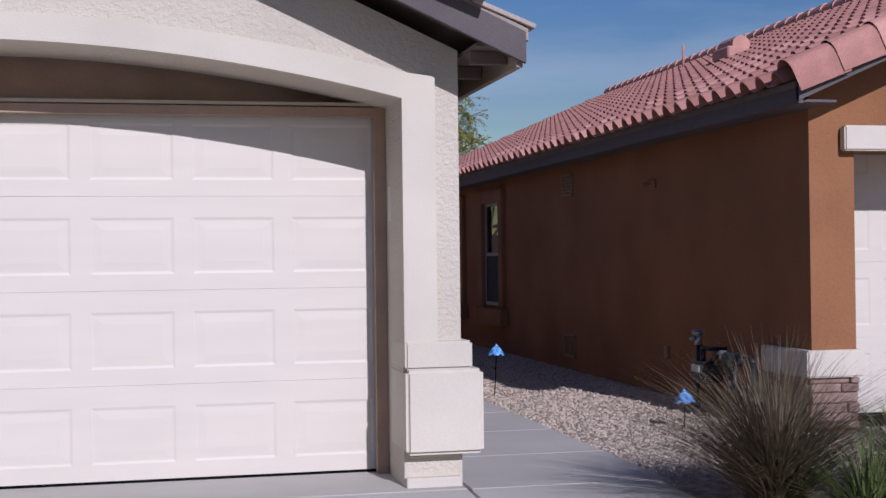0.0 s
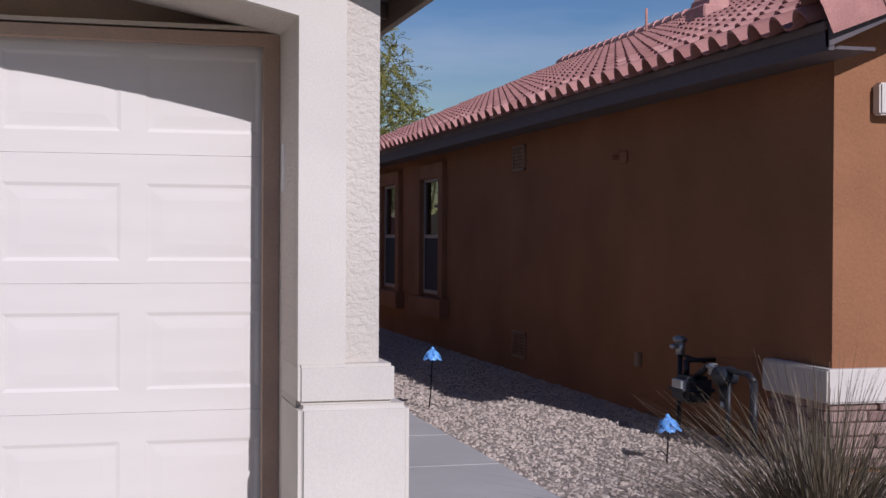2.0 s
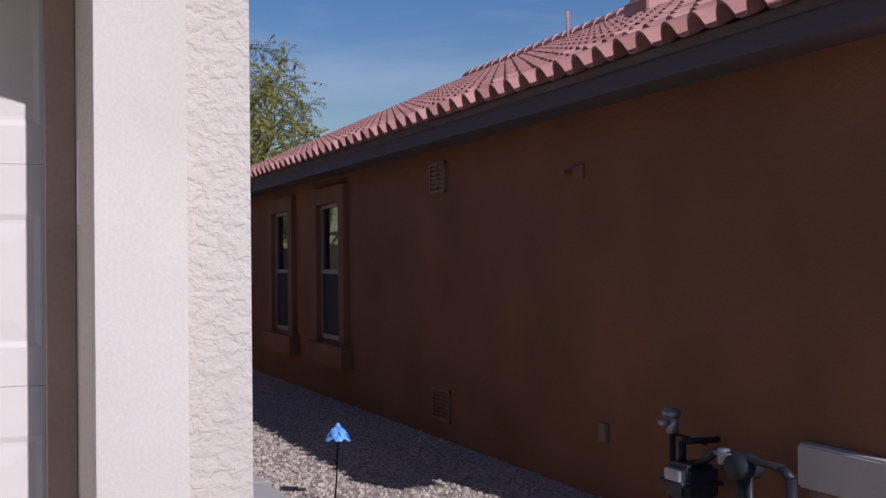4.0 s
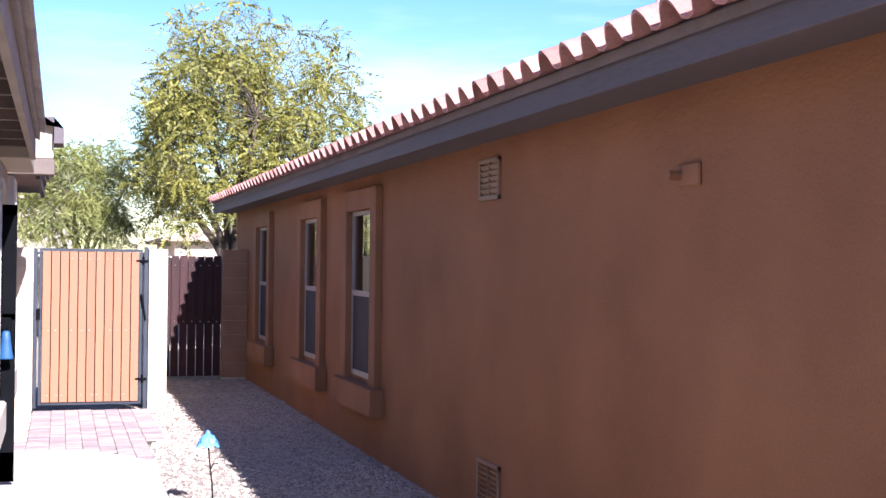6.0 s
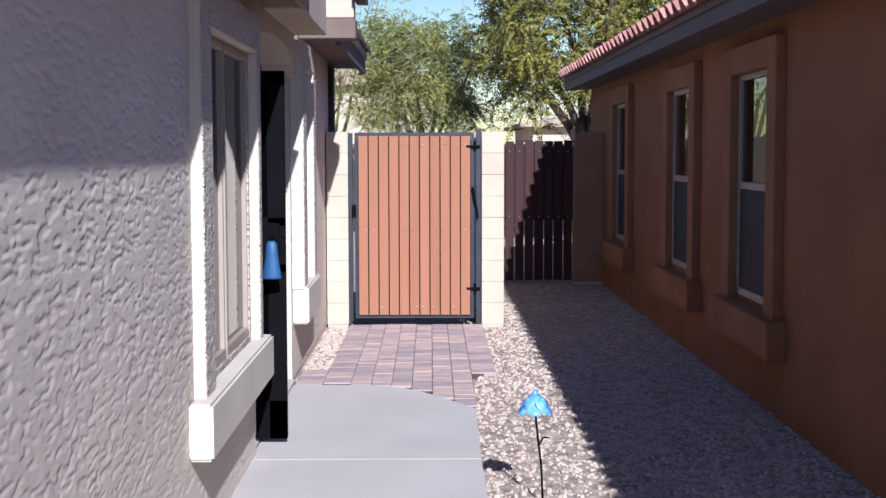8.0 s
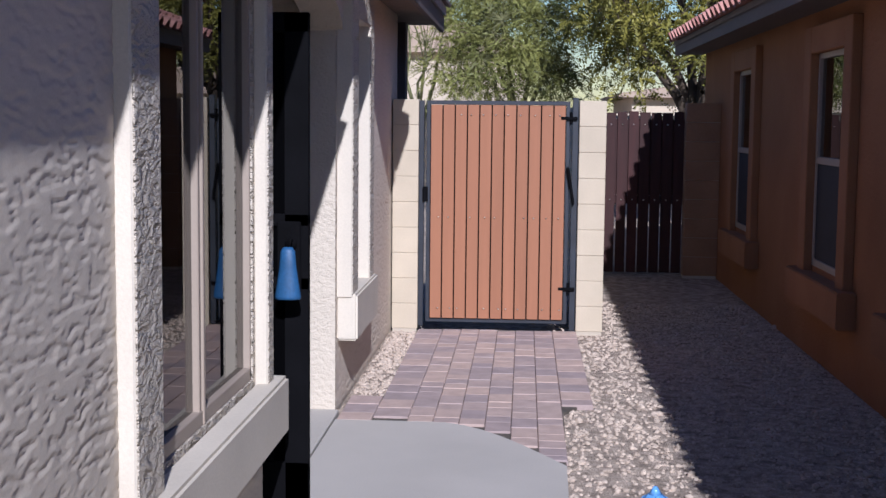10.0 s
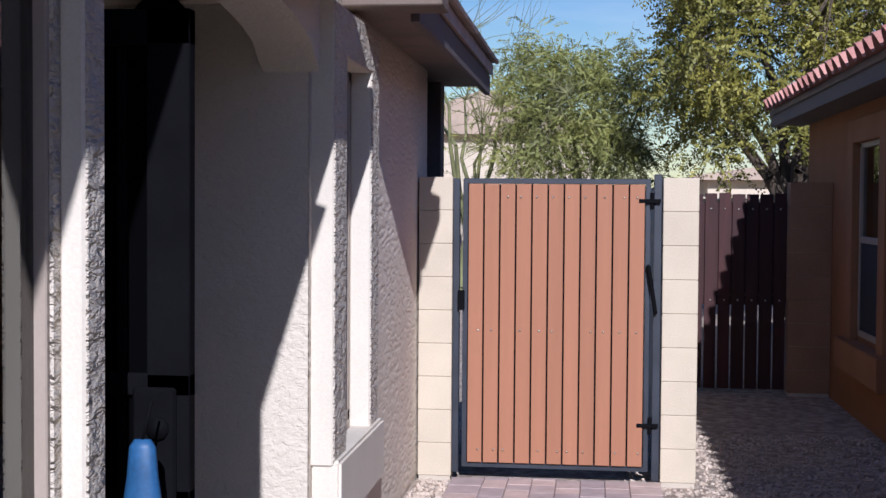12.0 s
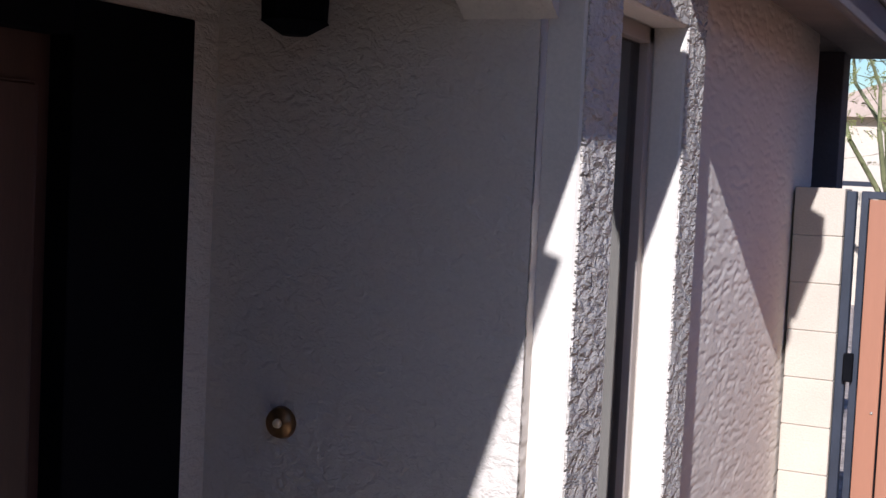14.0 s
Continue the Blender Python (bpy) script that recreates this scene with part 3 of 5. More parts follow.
def build_right_roof():
    t = 0.05
    deck = [(EAVE_RX + 0.03, EAVE_RZ - 0.03), (RIDGE_RX, RIDGE_RZ - 0.03), (13.6, EAVE_RZ), (13.6, EAVE_RZ - t - 0.03), (RIDGE_RX, RIDGE_RZ - t - 0.03), (EAVE_RX + 0.03, EAVE_RZ - t - 0.03)]
    tagged(prism("roof_deck", deck, "y", RY0 + 0.03, RY1 - 0.03, M_RAFTER), "dark painted roof deck with overhanging eaves", kind="structure")
    f = box("trim_eave_fascia", EAVE_RX + 0.05, EAVE_RX + 0.09, RY0 + 0.02, RY1 - 0.02, EAVE_RZ - 0.19, EAVE_RZ - 0.012, M_FASCIA, None, 0.003)
    tagged(f, "grey-brown painted eave fascia board", kind="structure")
    s = box("trim_soffit", EAVE_RX + 0.092, WR - 0.002, RY0 + 0.06, RY1 - 0.06, EAVE_RZ - 0.175, EAVE_RZ - 0.155, M_FASCIA)
    tagged(s, "grey-brown painted soffit", kind="structure")
    for ys in ((RY0 + 0.01, RY0 + 0.05), (RY1 - 0.05, RY1 - 0.01)):
        r = prism("trim_rake", [(EAVE_RX + 0.05, EAVE_RZ - 0.17), (EAVE_RX + 0.05, EAVE_RZ - 0.01), (RIDGE_RX, RIDGE_RZ), (13.6, EAVE_RZ), (13.6, EAVE_RZ - 0.17), (RIDGE_RX, RIDGE_RZ - 0.17)], "y", *ys, M_FASCIA)
        tagged(r, "grey-brown painted gable rake board", kind="structure")


build_right_roof()

# ---- left roofs ----
LEX, LEZ, LP = -0.03, 2.67, 0.45
def build_left_roof():
    deck = [(LEX, LEZ), (-3.15, LEZ - LP * (-3.15 - LEX)), (-6.36, LEZ), (-6.36, LEZ - 0.07), (-3.15, LEZ - 0.07 - LP * (-3.15 - LEX)), (LEX, LEZ - 0.07)]
    tagged(prism("roof_garage", deck, "y", YG - 0.40, -4.76, M_TILE_GREY), "grey-tan concrete tile garage roof with a front gable", kind="structure")
    f = box("trim_garage_fascia", LEX - 0.07, LEX - 0.03, YG - 0.38, -4.76, LEZ - 0.22, LEZ - 0.072, M_FASCIA_TAN, None, 0.003)
    tagged(f, "tan painted garage eave fascia", kind="structure")
    rake = [(LEX - 0.02, LEZ - 0.20), (LEX - 0.02, LEZ - 0.02), (-3.15, LEZ - 0.02 - LP * (-3.15 - LEX)), (-6.3, LEZ - 0.02), (-6.3, LEZ - 0.2), (-3.15, LEZ - 0.2 - LP * (-3.15 - LEX))]
    tagged(prism("trim_garage_rake", rake, "y", YG - 0.42, YG - 0.38, M_FASCIA), "grey-brown gable rake board", kind="structure")
    tagged(box("ceiling_garage_eave", WL, LEX - 0.07, YG - 0.36, -4.77, 2.57, 2.59, M_RAFTER), "dark soffit boards under the garage eave", kind="structure")
    # box added to cast the shade on the entry wall, no known eave
    c = box("trim_entry_shade", WL + 0.002, -0.10, -4.75, -3.05, 2.46, 2.72, M_REVEAL, None, 0.008)
    tagged(c, "tan stucco box added over the entry to shape its shade", kind="structure")
    # boxed gable end where the wing roof starts, then the wing roof
    tagged(box("trim_wing_beam", WE + 0.012, 0.07, -2.45, -2.205, 2.49, 2.638, M_RAFTER, None, 0.006), "brown painted beam under the boxed gable end", kind="structure")
    tagged(box("trim_wing_gable_box", WE + 0.012, 0.058, -2.44, -2.205, 2.642, 3.02, M_REVEAL, None, 0.008), "tan stucco boxed gable end of the wing roof", kind="structure")
    cap = [(0.15, 2.78), (0.15, 2.92), (-0.48, 3.28), (-0.48, 3.024), (0.062, 3.024), (0.062, 2.78)]
    tagged(prism("roof_wing_corner", cap, "y", -2.55, -2.04, M_FASCIA), "grey-brown verge board over the boxed gable end", kind="structure")
    deck2 = [(-0.04, 2.68), (-6.2, 4.7), (-6.2, 4.6), (-0.04, 2.60)]
    tagged(prism("roof_wing", deck2, "y", -2.03, 1.62, M_TILE_GREY), "grey-tan concrete tile roof over the wing", kind="structure")
    tagged(prism("roof_entry", [(-0.50, 2.80), (-6.2, 4.7), (-6.2, 4.6), (-0.50, 2.72)], "y", -4.75, -2.06, M_TILE_GREY), "grey-tan concrete tile roof above the entry", kind="structure")
    f2 = box("trim_wing_fascia", -0.10, -0.06, -2.18, 1.62, 2.46, 2.60, M_FASCIA, None, 0.003)
    tagged(f2, "dark grey-brown wing fascia", kind="structure")
    tagged(box("ceiling_wing_eave", WE, -0.10, -2.18, 1.60, 2.52, 2.54, M_RAFTER), "dark soffit under the wing eave", kind="structure")


build_left_roof()
tagged(box("ceiling_patio", -6.0, WE - 0.002, 0.452, 1.60, 2.52, 2.54, M_RAFTER), "dark boards under the patio roof", kind="structure")
# added dark sheet: stands for the shadowed depth of the patio
tagged(box("wall_patio_shade", -0.66, -0.60, 0.452, 1.219, -0.05, 2.518, M_FASCIA), "dark sheet added for the shade inside the covered patio", kind="structure")


# ---- side-yard walls and gates ----
def build_block_wall(name, x0, x1, y0, y1, z1, mat, label, along):
    """Eight-inch block courses with shallow joints."""
    root = empty(name, (0, 0, 0), label, kind="structure")
    box("core", x0 + 0.006, x1 - 0.006, y0 + 0.006, y1 - 0.006, -0.05, z1 - 0.004, M_MORTAR, root)
    n = round(z1 / 0.2033)
    h = z1 / n
    for k in range(n):
        z = k * h
        if along == "x" or (y1 - y0) < 0.5:
            box("block", x0, x1, y0, y1, z + 0.0015, z + h - 0.0015, mat, root, 0.003)
        else:
            y = y0 - (0.2 if k % 2 else 0.0)
            while y < y1:
                a, b = max(y, y0), min(y + 0.4, y1)
                if b - a > 0.03:
                    box("block", x0, x1, a + 0.003, b - 0.003, z + 0.0015, z + h - 0.0015, mat, root, 0.003)
                y += 0.4
    return root


build_block_wall("wall_gate_post_left", -0.355, -0.15, 0.0, 0.2, 1.83, M_BLOCK, "cream painted block pier between house and gate", "x")
build_block_wall("wall_gate_post_right", 1.115, 1.325, 0.0, 0.2, 1.83, M_BLOCK, "cream painted block pier beside the gate", "x")
tagged(box("wall_property", 1.14, 1.31, 0.202, 16.0, -0.05, 1.80, M_BLOCK), "cream painted block wall between the two yards", kind="structure")
tagged(box("wall_rear", -8.0, 14.0, 16.0, 16.2, -0.05, 1.80, M_BLOCK), "cream block wall at the rear of the yards", kind="structure")
build_block_wall("wall_neighbour_gate_post", 2.43, 2.797, 3.95, 4.15, 1.88, M_BROWNPOST, "brown painted block pier beside the neighbour's gate", "x")


def build_gate():
    root = empty("gate", (0.48, 0.06, 0.0), "redwood-coloured composite board gate in a dark steel frame, closed", "gate")
    inv = Matrix.Translation((-0.48, -0.06, 0.0))
    def part(ob):
        ob.parent = root
        ob.matrix_parent_inverse = inv
        return ob
    bm = bmesh.new()
    add_box(bm, -0.148, -0.108, 0.03, 0.08, 0.02, 1.82, 0.003)
    part(ob_from("post", bm, M_IRON))
    bm = bmesh.new()
    add_box(bm, 1.062, 1.108, 0.03, 0.08, 0.0, 1.85, 0.003)
    part(ob_from("post", bm, M_IRON))
    bm = bmesh.new()
    add_box(bm, -0.088, -0.058, 0.03, 0.07, 0.055, 1.82, 0.002)
    add_box(bm, 1.012, 1.042, 0.03, 0.07, 0.055, 1.82, 0.002)
    add_box(bm, -0.087, 1.041, 0.031, 0.069, 1.79, 1.822, 0.002)
    add_box(bm, -0.087, 1.041, 0.031, 0.069, 0.055, 0.088, 0.002)
    add_box(bm, -0.06, 1.02, 0.036, 0.066, 0.90, 0.94, 0.002)
    part(ob_from("frame", bm, M_IRON))
    n, x0, x1 = 11, -0.056, 1.010
    w = (x1 - x0) / n
    for i in range(n):
        a = x0 + i * w
        part(box("board", a + 0.005, a + w - 0.005, 0.008, 0.030, 0.090, 1.788, M_GATE_WOOD, None, 0.002))
    part(box("backing", x0 + 0.001, x1 - 0.001, 0.0305, 0.0345, 0.09, 1.787, M_BLACK))
    rng = random.Random(5)
    for i in range(n):
        for z in (0.17, 0.90, 1.71):
            if rng.random() < 0.75:
                x = x0 + (i + rng.choice((0.3, 0.5, 0.7))) * w
                part(cyl("screw", (x, 0.003, z), (x, 0.010, z), 0.006, M_SCREW, seg=8))
    for z in (0.34, 1.69):
        bm = bmesh.new()
        add_cyl(bm, (1.050, 0.02, z - 0.05), (1.050, 0.02, z + 0.05), 0.012)
        add_box(bm, 0.97, 1.10, 0.004, 0.018, z - 0.012, z + 0.012, 0.002)
        part(ob_from("hinge", bm, M_BLACK))
    bm = bmesh.new()
    add_cyl(bm, (1.03, 0.0, 1.30), (1.075, 0.0, 1.02), 0.013)
    add_cyl(bm, (1.03, 0.0, 1.30), (1.03, 0.04, 1.30), 0.010)
    add_cyl(bm, (1.075, 0.0, 1.02), (1.075, 0.04, 1.02), 0.010)
    part(ob_from("closer", bm, M_BLACK))
    bm = bmesh.new()
    add_box(bm, -0.115, -0.075, 0.0, 0.03, 1.02, 1.14, 0.004)
    part(ob_from("latch", bm, M_BLACK))
    bm = bmesh.new()
    add_cyl(bm, (0.95, -0.01, 0.045), (1.06, -0.03, 0.03), 0.008)
    part(ob_from("drop_rod", bm, M_BLACK))


build_gate()


def build_neighbour_gate():
    root = empty("wooden_gate", (1.9, 4.05, 0.0), "weathered dark red wooden picket gate in deep shade, closed", "gate")
    inv = Matrix.Translation((-1.9, -4.05, 0.0))
    n, x0, x1 = 9, 1.32, 2.42
    w = (x1 - x0) / n
    rng = random.Random(15)
    for i in range(n):
        a = x0 + i * w
        gap = rng.uniform(0.003, 0.010)
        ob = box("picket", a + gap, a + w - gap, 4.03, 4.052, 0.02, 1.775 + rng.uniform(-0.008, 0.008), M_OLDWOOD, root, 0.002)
        ob.matrix_parent_inverse = inv
        for z in (0.82, 1.64):
            ob = cyl("screw", (a + w * 0.5, 4.024, z), (a + w * 0.5, 4.031, z), 0.008, M_SCREW, root, seg=8)
            ob.matrix_parent_inverse = inv
    # dark sheet added behind the upper half so the gaps there read dark
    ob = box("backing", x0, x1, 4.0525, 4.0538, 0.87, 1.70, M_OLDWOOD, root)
    ob.matrix_parent_inverse = inv
    for z in (0.82, 1.64):
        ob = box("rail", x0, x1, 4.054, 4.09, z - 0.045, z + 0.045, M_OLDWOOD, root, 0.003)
        ob.matrix_parent_inverse = inv


build_neighbour_gate()


# ---- windows ----
def build_window_right(a, b):
    """A single-hung window with a foam surround and projecting sill in the neighbour's wall."""
    root = empty("window", (WR, (a + b) / 2, 1.4), "tall single-hung window with terracotta stucco surround, closed", "window", "neighbour's side windows")
    inv = Matrix.Translation((-WR, -(a + b) / 2, -1.4))
    parts = []
    ga, gb = a + 0.21, b - 0.21
    bm = bmesh.new()
    add_box(bm, WR - 0.065, WR + 0.002, a, ga, 0.58, 2.36, 0.006)
    add_box(bm, WR - 0.065, WR + 0.002, gb, b, 0.58, 2.36, 0.006)
    add_box(bm, WR - 0.064, WR + 0.001, ga, gb, 2.17, 2.36, 0.006)
    parts.append(ob_from("surround", bm, M_ORANGE_TRIM))
    parts.append(box("sill", WR - 0.125, WR + 0.002, a - 0.12, b + 0.12, 0.36, 0.60, M_ORANGE_TRIM, None, 0.008, 2))
    bm = bmesh.new()
    for u, v, z0, z1 in ((ga, ga + 0.04, 0.64, 2.17), (gb - 0.04, gb, 0.64, 2.17), (ga, gb, 0.64, 0.69), (ga, gb, 2.13, 2.17), (ga, gb, 1.38, 1.43)):
        add_box(bm, WR - 0.004, WR + 0.045, u, v, z0, z1, 0.003)
    parts.append(ob_from("frame", bm, M_FRAME))
    pane = box("pane", WR + 0.020, WR + 0.026, ga + 0.03, gb - 0.03, 1.41, 2.14, M_GLASS)
    parts.append(pane)
    parts.append(box("screen", WR + 0.008, WR + 0.012, ga + 0.03, gb - 0.03, 0.67, 1.40, M_SCREEN))
    # shallow box added for the room, its dimness put into the dark colour
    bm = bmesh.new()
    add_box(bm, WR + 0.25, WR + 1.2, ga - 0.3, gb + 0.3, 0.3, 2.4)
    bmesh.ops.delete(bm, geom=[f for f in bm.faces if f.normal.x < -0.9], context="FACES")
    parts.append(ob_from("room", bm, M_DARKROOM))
    for p in parts:
        p.parent = root
        p.matrix_parent_inverse = inv
    return root


for a, b in R_WIN:
    build_window_right(a, b)


def build_window_left(a, b, z0, z1, face, sill_a, sill_b, sill_z0, sill_z1, mull, label, far=0.2, proud=0.05, back=0.05):
    root = empty("window", (face, (a + b) / 2, 1.4), label, "window")
    inv = Matrix.Translation((-face, -(a + b) / 2, -1.4))
    parts = []
    bm = bmesh.new()
    add_box(bm, face - 0.002, face + proud, a - 0.24, a, sill_z1 - 0.02, z1 + 0.2, 0.006)
    add_box(bm, face - 0.002, face + proud, b, b + far, sill_z1 - 0.02, z1 + 0.2, 0.006)
    add_box(bm, face - 0.001, face + proud - 0.001, a, b, z1, z1 + 0.2, 0.006)
    parts.append(ob_from("surround", bm, M_TRIM))
    bm = bmesh.new()
    add_box(bm, face + proud - 0.002, face + proud + 0.005, a - 0.235, a - 0.006, sill_z1, z1 + 0.194, 0.002)
    add_box(bm, face + proud - 0.002, face + proud + 0.005, b + 0.006, b + far - 0.006, sill_z1, z1 + 0.194, 0.002)
    add_box(bm, face + proud - 0.003, face + proud + 0.004, a - 0.006, b + 0.006, z1 + 0.006, z1 + 0.194, 0.002)
    parts.append(ob_from("surround_face", bm, M_STUCCO))
    parts.append(box("sill", face - 0.002, face + max(0.10, proud + 0.03), sill_a, sill_b, sill_z0, sill_z1, M_TRIM, None, 0.012, 2))
    bm = bmesh.new()
    add_box(bm, face - back - 0.05, face - back, a, a + 0.045, z0, z1, 0.003)
    add_box(bm, face - back - 0.05, face - back, b - 0.045, b, z0, z1, 0.003)
    add_box(bm, face - back - 0.05, face - back, a, b, z0, z0 + 0.05, 0.003)
    add_box(bm, face - back - 0.05, face - back, a, b, z1 - 0.045, z1, 0.003)
    if mull:
        for k in (-0.028, 0.0, 0.028):
            add_box(bm, face - back - 0.045 + abs(k) * 0.3, face - back + 0.005 - abs(k) * 0.3, mull + k - 0.012, mull + k + 0.012, z0, z1, 0.003)
    parts.append(ob_from("frame", bm, M_FRAME))
    parts.append(box("pane", face - back - 0.032, face - back - 0.026, a + 0.03, b - 0.03, z0 + 0.03, z1 - 0.03, M_GLASS))
    # added room box behind the glass, coloured dark in place of dim light
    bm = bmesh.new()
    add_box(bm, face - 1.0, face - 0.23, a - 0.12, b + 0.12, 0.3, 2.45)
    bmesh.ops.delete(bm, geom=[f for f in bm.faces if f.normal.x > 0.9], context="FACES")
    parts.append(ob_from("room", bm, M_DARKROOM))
    for p in parts:
        p.parent = root
        p.matrix_parent_inverse = inv
    return root


build_window_left(-6.83, -5.39, 0.67, 2.16, WL, -7.20, -5.21, 0.42, 0.65, -6.15, "sliding window with beige stucco surround and deep sill", 0.10, 0.05, 0.008)
build_window_left(-2.72, -2.15, 0.70, 2.24, WE, -2.95, -1.91, 0.40, 0.67, 0, "narrow fixed window with beige stucco surround and deep sill", 0.2, 0.09, 0.0)
blind = empty("window_blind", (WL - 0.075, -5.77, 2.13), "dark wooden horizontal blind lowered behind the glass", "blind")
for k in range(34):
    ob = box("slat", -0.024, 0.024, -0.35, 0.35, -0.0015, 0.0015, M_BLIND, blind)
    ob.matrix_basis = pose(0, 0, -0.02 - k * 0.043, 0, 42, 0)
cur = empty("curtain", (WL - 0.2, -6.48, 0.67), "pale pleated curtain behind the glass", "curtain")
bm = bmesh.new()
pts = [(0.02 * math.sin(i * 0.9), -0.30 + 0.55 * i / 40) for i in range(41)]
lo = [bm.verts.new((x, y, 0)) for x, y in pts]
hi = [bm.verts.new((x, y, 1.02)) for x, y in pts]
for i in range(40):
    bm.faces.new((lo[i], lo[i + 1], hi[i + 1], hi[i]))
ob_from("cloth", bm, M_CURTAIN, cur, True)


# ---- entry: security door, front door, bell, lantern ----
def build_security_door():
    """An open steel security door, hinged on the entry's back wall."""
    root = empty("security_door", (-1.18, -5.02, 0.03), "black steel security screen door standing open at the entry", "door")
    L, H = 1.0, 2.06
    bm = bmesh.new()
    for a, b, c, d in ((0, 0.07, 0, H), (L - 0.10, L, 0, H), (0, L, H - 0.08, H), (0, L, 0, 0.22), (0, L, 1.20, 1.25), (0, L, 0.94, 0.99)):
        add_box(bm, a, b, -0.02, 0.02, c, d, 0.003)
    for x in (0.33, 0.60, 0.84):
        add_box(bm, x - 0.01, x + 0.01, -0.012, 0.012, 0.2, H - 0.06, 0.002)
    ob_from("frame", bm, M_BLACK, root)
    box("screen", 0.05, L - 0.05, -0.003, 0.003, 0.18, H - 0.05, M_MESH, root)
    bm = bmesh.new()
    add_box(bm, L - 0.13, L - 0.03, -0.03, 0.03, 0.90, 1.22, 0.006)
    ob_from("lock_box", bm, M_BLACK, root)
    bm = bmesh.new()
    for s in (1, -1):
        add_cyl(bm, (L - 0.07, 0.02 * s, 1.01), (L - 0.07, 0.075 * s, 1.01), 0.012)
        bmesh.ops.create_uvsphere(bm, u_segments=12, v_segments=8, radius=0.028, matrix=Matrix.Translation((L - 0.07, 0.085 * s, 1.01)))
        add_cyl(bm, (L - 0.07, 0.02 * s, 1.13), (L - 0.07, 0.04 * s, 1.13), 0.026)
    ob_from("knob", bm, M_BLACK, root, True)
    root.matrix_basis = pose(-1.18, -5.02, 0.03, 0, 0, 0)


build_security_door()
door = empty("front_door", (-1.28, -3.95, 0.02), "dark brown panelled front door, closed behind the security door", "door")
bm = bmesh.new()
add_box(bm, -0.03, 0.02, -0.72, 0.47, 0, 2.10, 0.004)
for z0, z1 in ((0.15, 0.85), (1.0, 1.95)):
    for y0, y1 in ((-0.40, -0.05), (0.05, 0.40)):
        add_box(bm, 0.02, 0.03, y0, y1, z0, z1, 0.008)
ob_from("leaf", bm, M_ENTRY, door)
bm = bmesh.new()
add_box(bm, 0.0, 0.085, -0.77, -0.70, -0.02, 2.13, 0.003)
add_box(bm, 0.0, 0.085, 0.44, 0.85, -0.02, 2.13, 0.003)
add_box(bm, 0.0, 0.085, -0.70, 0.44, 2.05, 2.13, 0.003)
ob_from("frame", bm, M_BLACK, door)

hang = empty("hanging_bell", (-0.24, -5.175, 0.95), "blue ribbed ornament hanging from the door handle", "ornament")
bm = bmesh.new()
prof = [(0.022, 0.26), (0.036, 0.24), (0.043, 0.16), (0.054, 0.08), (0.066, 0.015), (0.064, 0.0)]
seg = 14
rings = [[bm.verts.new((r * math.cos(2 * math.pi * k / seg) * (1 + 0.05 * (k % 2)), r * 0.6 * math.sin(2 * math.pi * k / seg), z)) for k in range(seg)] for r, z in prof]
for p, q in zip(rings[:-1], rings[1:]):
    for k in range(seg):
        bm.faces.new((p[k], p[(k + 1) % seg], q[(k + 1) % seg], q[k]))
bm.faces.new(rings[0])
bm.faces.new(rings[-1])
ob_from("body", bm, M_CLOTH, hang, True)
cyl("cord", (0, 0, 0.26), (0.02, 0.015, 0.36), 0.004, M_BLACK, hang, seg=6)
hang.scale = (0.8, 0.8, 0.8)

bell = empty("door_bell", (-0.978, ENTRY[1] - 0.001, 1.21), "round bronze doorbell with a pale button on the stucco", "doorbell")
bm = bmesh.new()
add_cyl(bm, (0, 0, 0), (0, -0.018, 0), 0.040, 0.034, 20)
ob_from("plate", bm, M_BRASS, bell, True)
bm = bmesh.new()
add_cyl(bm, (0, -0.016, 0), (0, -0.026, 0), 0.012, 0.010, 14)
ob_from("button", bm, M_BUTTON, bell, True)
lamp = empty("wall_lantern", (-0.905, ENTRY[1], 2.16), "dark bronze wall lantern, unlit, on the entry wall", "lantern")
bm = bmesh.new()
add_box(bm, -0.05, 0.05, -0.03, 0.0, 0.05, 0.25, 0.006)
add_cyl(bm, (0, -0.02, 0.2), (0, -0.12, 0.23), 0.012)
ob_from("bracket", bm, M_BLACK, lamp)
bm = bmesh.new()
add_cyl(bm, (0, -0.13, -0.02), (0, -0.13, 0.22), 0.075, 0.085, 8)
add_cyl(bm, (0, -0.13, 0.22), (0, -0.13, 0.30), 0.10, 0.02, 8)
add_cyl(bm, (0, -0.13, -0.05), (0, -0.13, -0.02), 0.03, 0.08, 8)
ob_from("body", bm, M_BLACK, lamp)


# ---- vents and small wall things ----
def build_vent(x, y, z, w, h, mat, side, label):
    """side: -1 faces the minus x way, +1 the plus x way."""
    root = empty("wall_vent", (x, y, z), label, "vent")
    bm = bmesh.new()
    d = 0.022 * side
    t = 0.028
    for a, b, c, e in ((-w / 2, -w / 2 + t, -h / 2, h / 2), (w / 2 - t, w / 2, -h / 2, h / 2), (-w / 2, w / 2, h / 2 - t, h / 2), (-w / 2, w / 2, -h / 2, -h / 2 + t)):
        add_box(bm, *sorted((0, d)), a, b, c, e, 0.003)
    add_box(bm, *sorted((0, d * 0.9)), -0.006, 0.006, -h / 2, h / 2)
    ob_from("frame", bm, mat, root)
    n = max(4, int(h / 0.035))
    for k in range(n):
        zz = -h / 2 + (k + 0.5) * h / n
        ob = box("louvre", -0.001, 0.001, -w / 2 + 0.02, w / 2 - 0.02, -0.016, 0.016, mat, root)
        ob.matrix_basis = pose(d * 0.5, 0, zz, 0, 40 * side, 0)
    return root


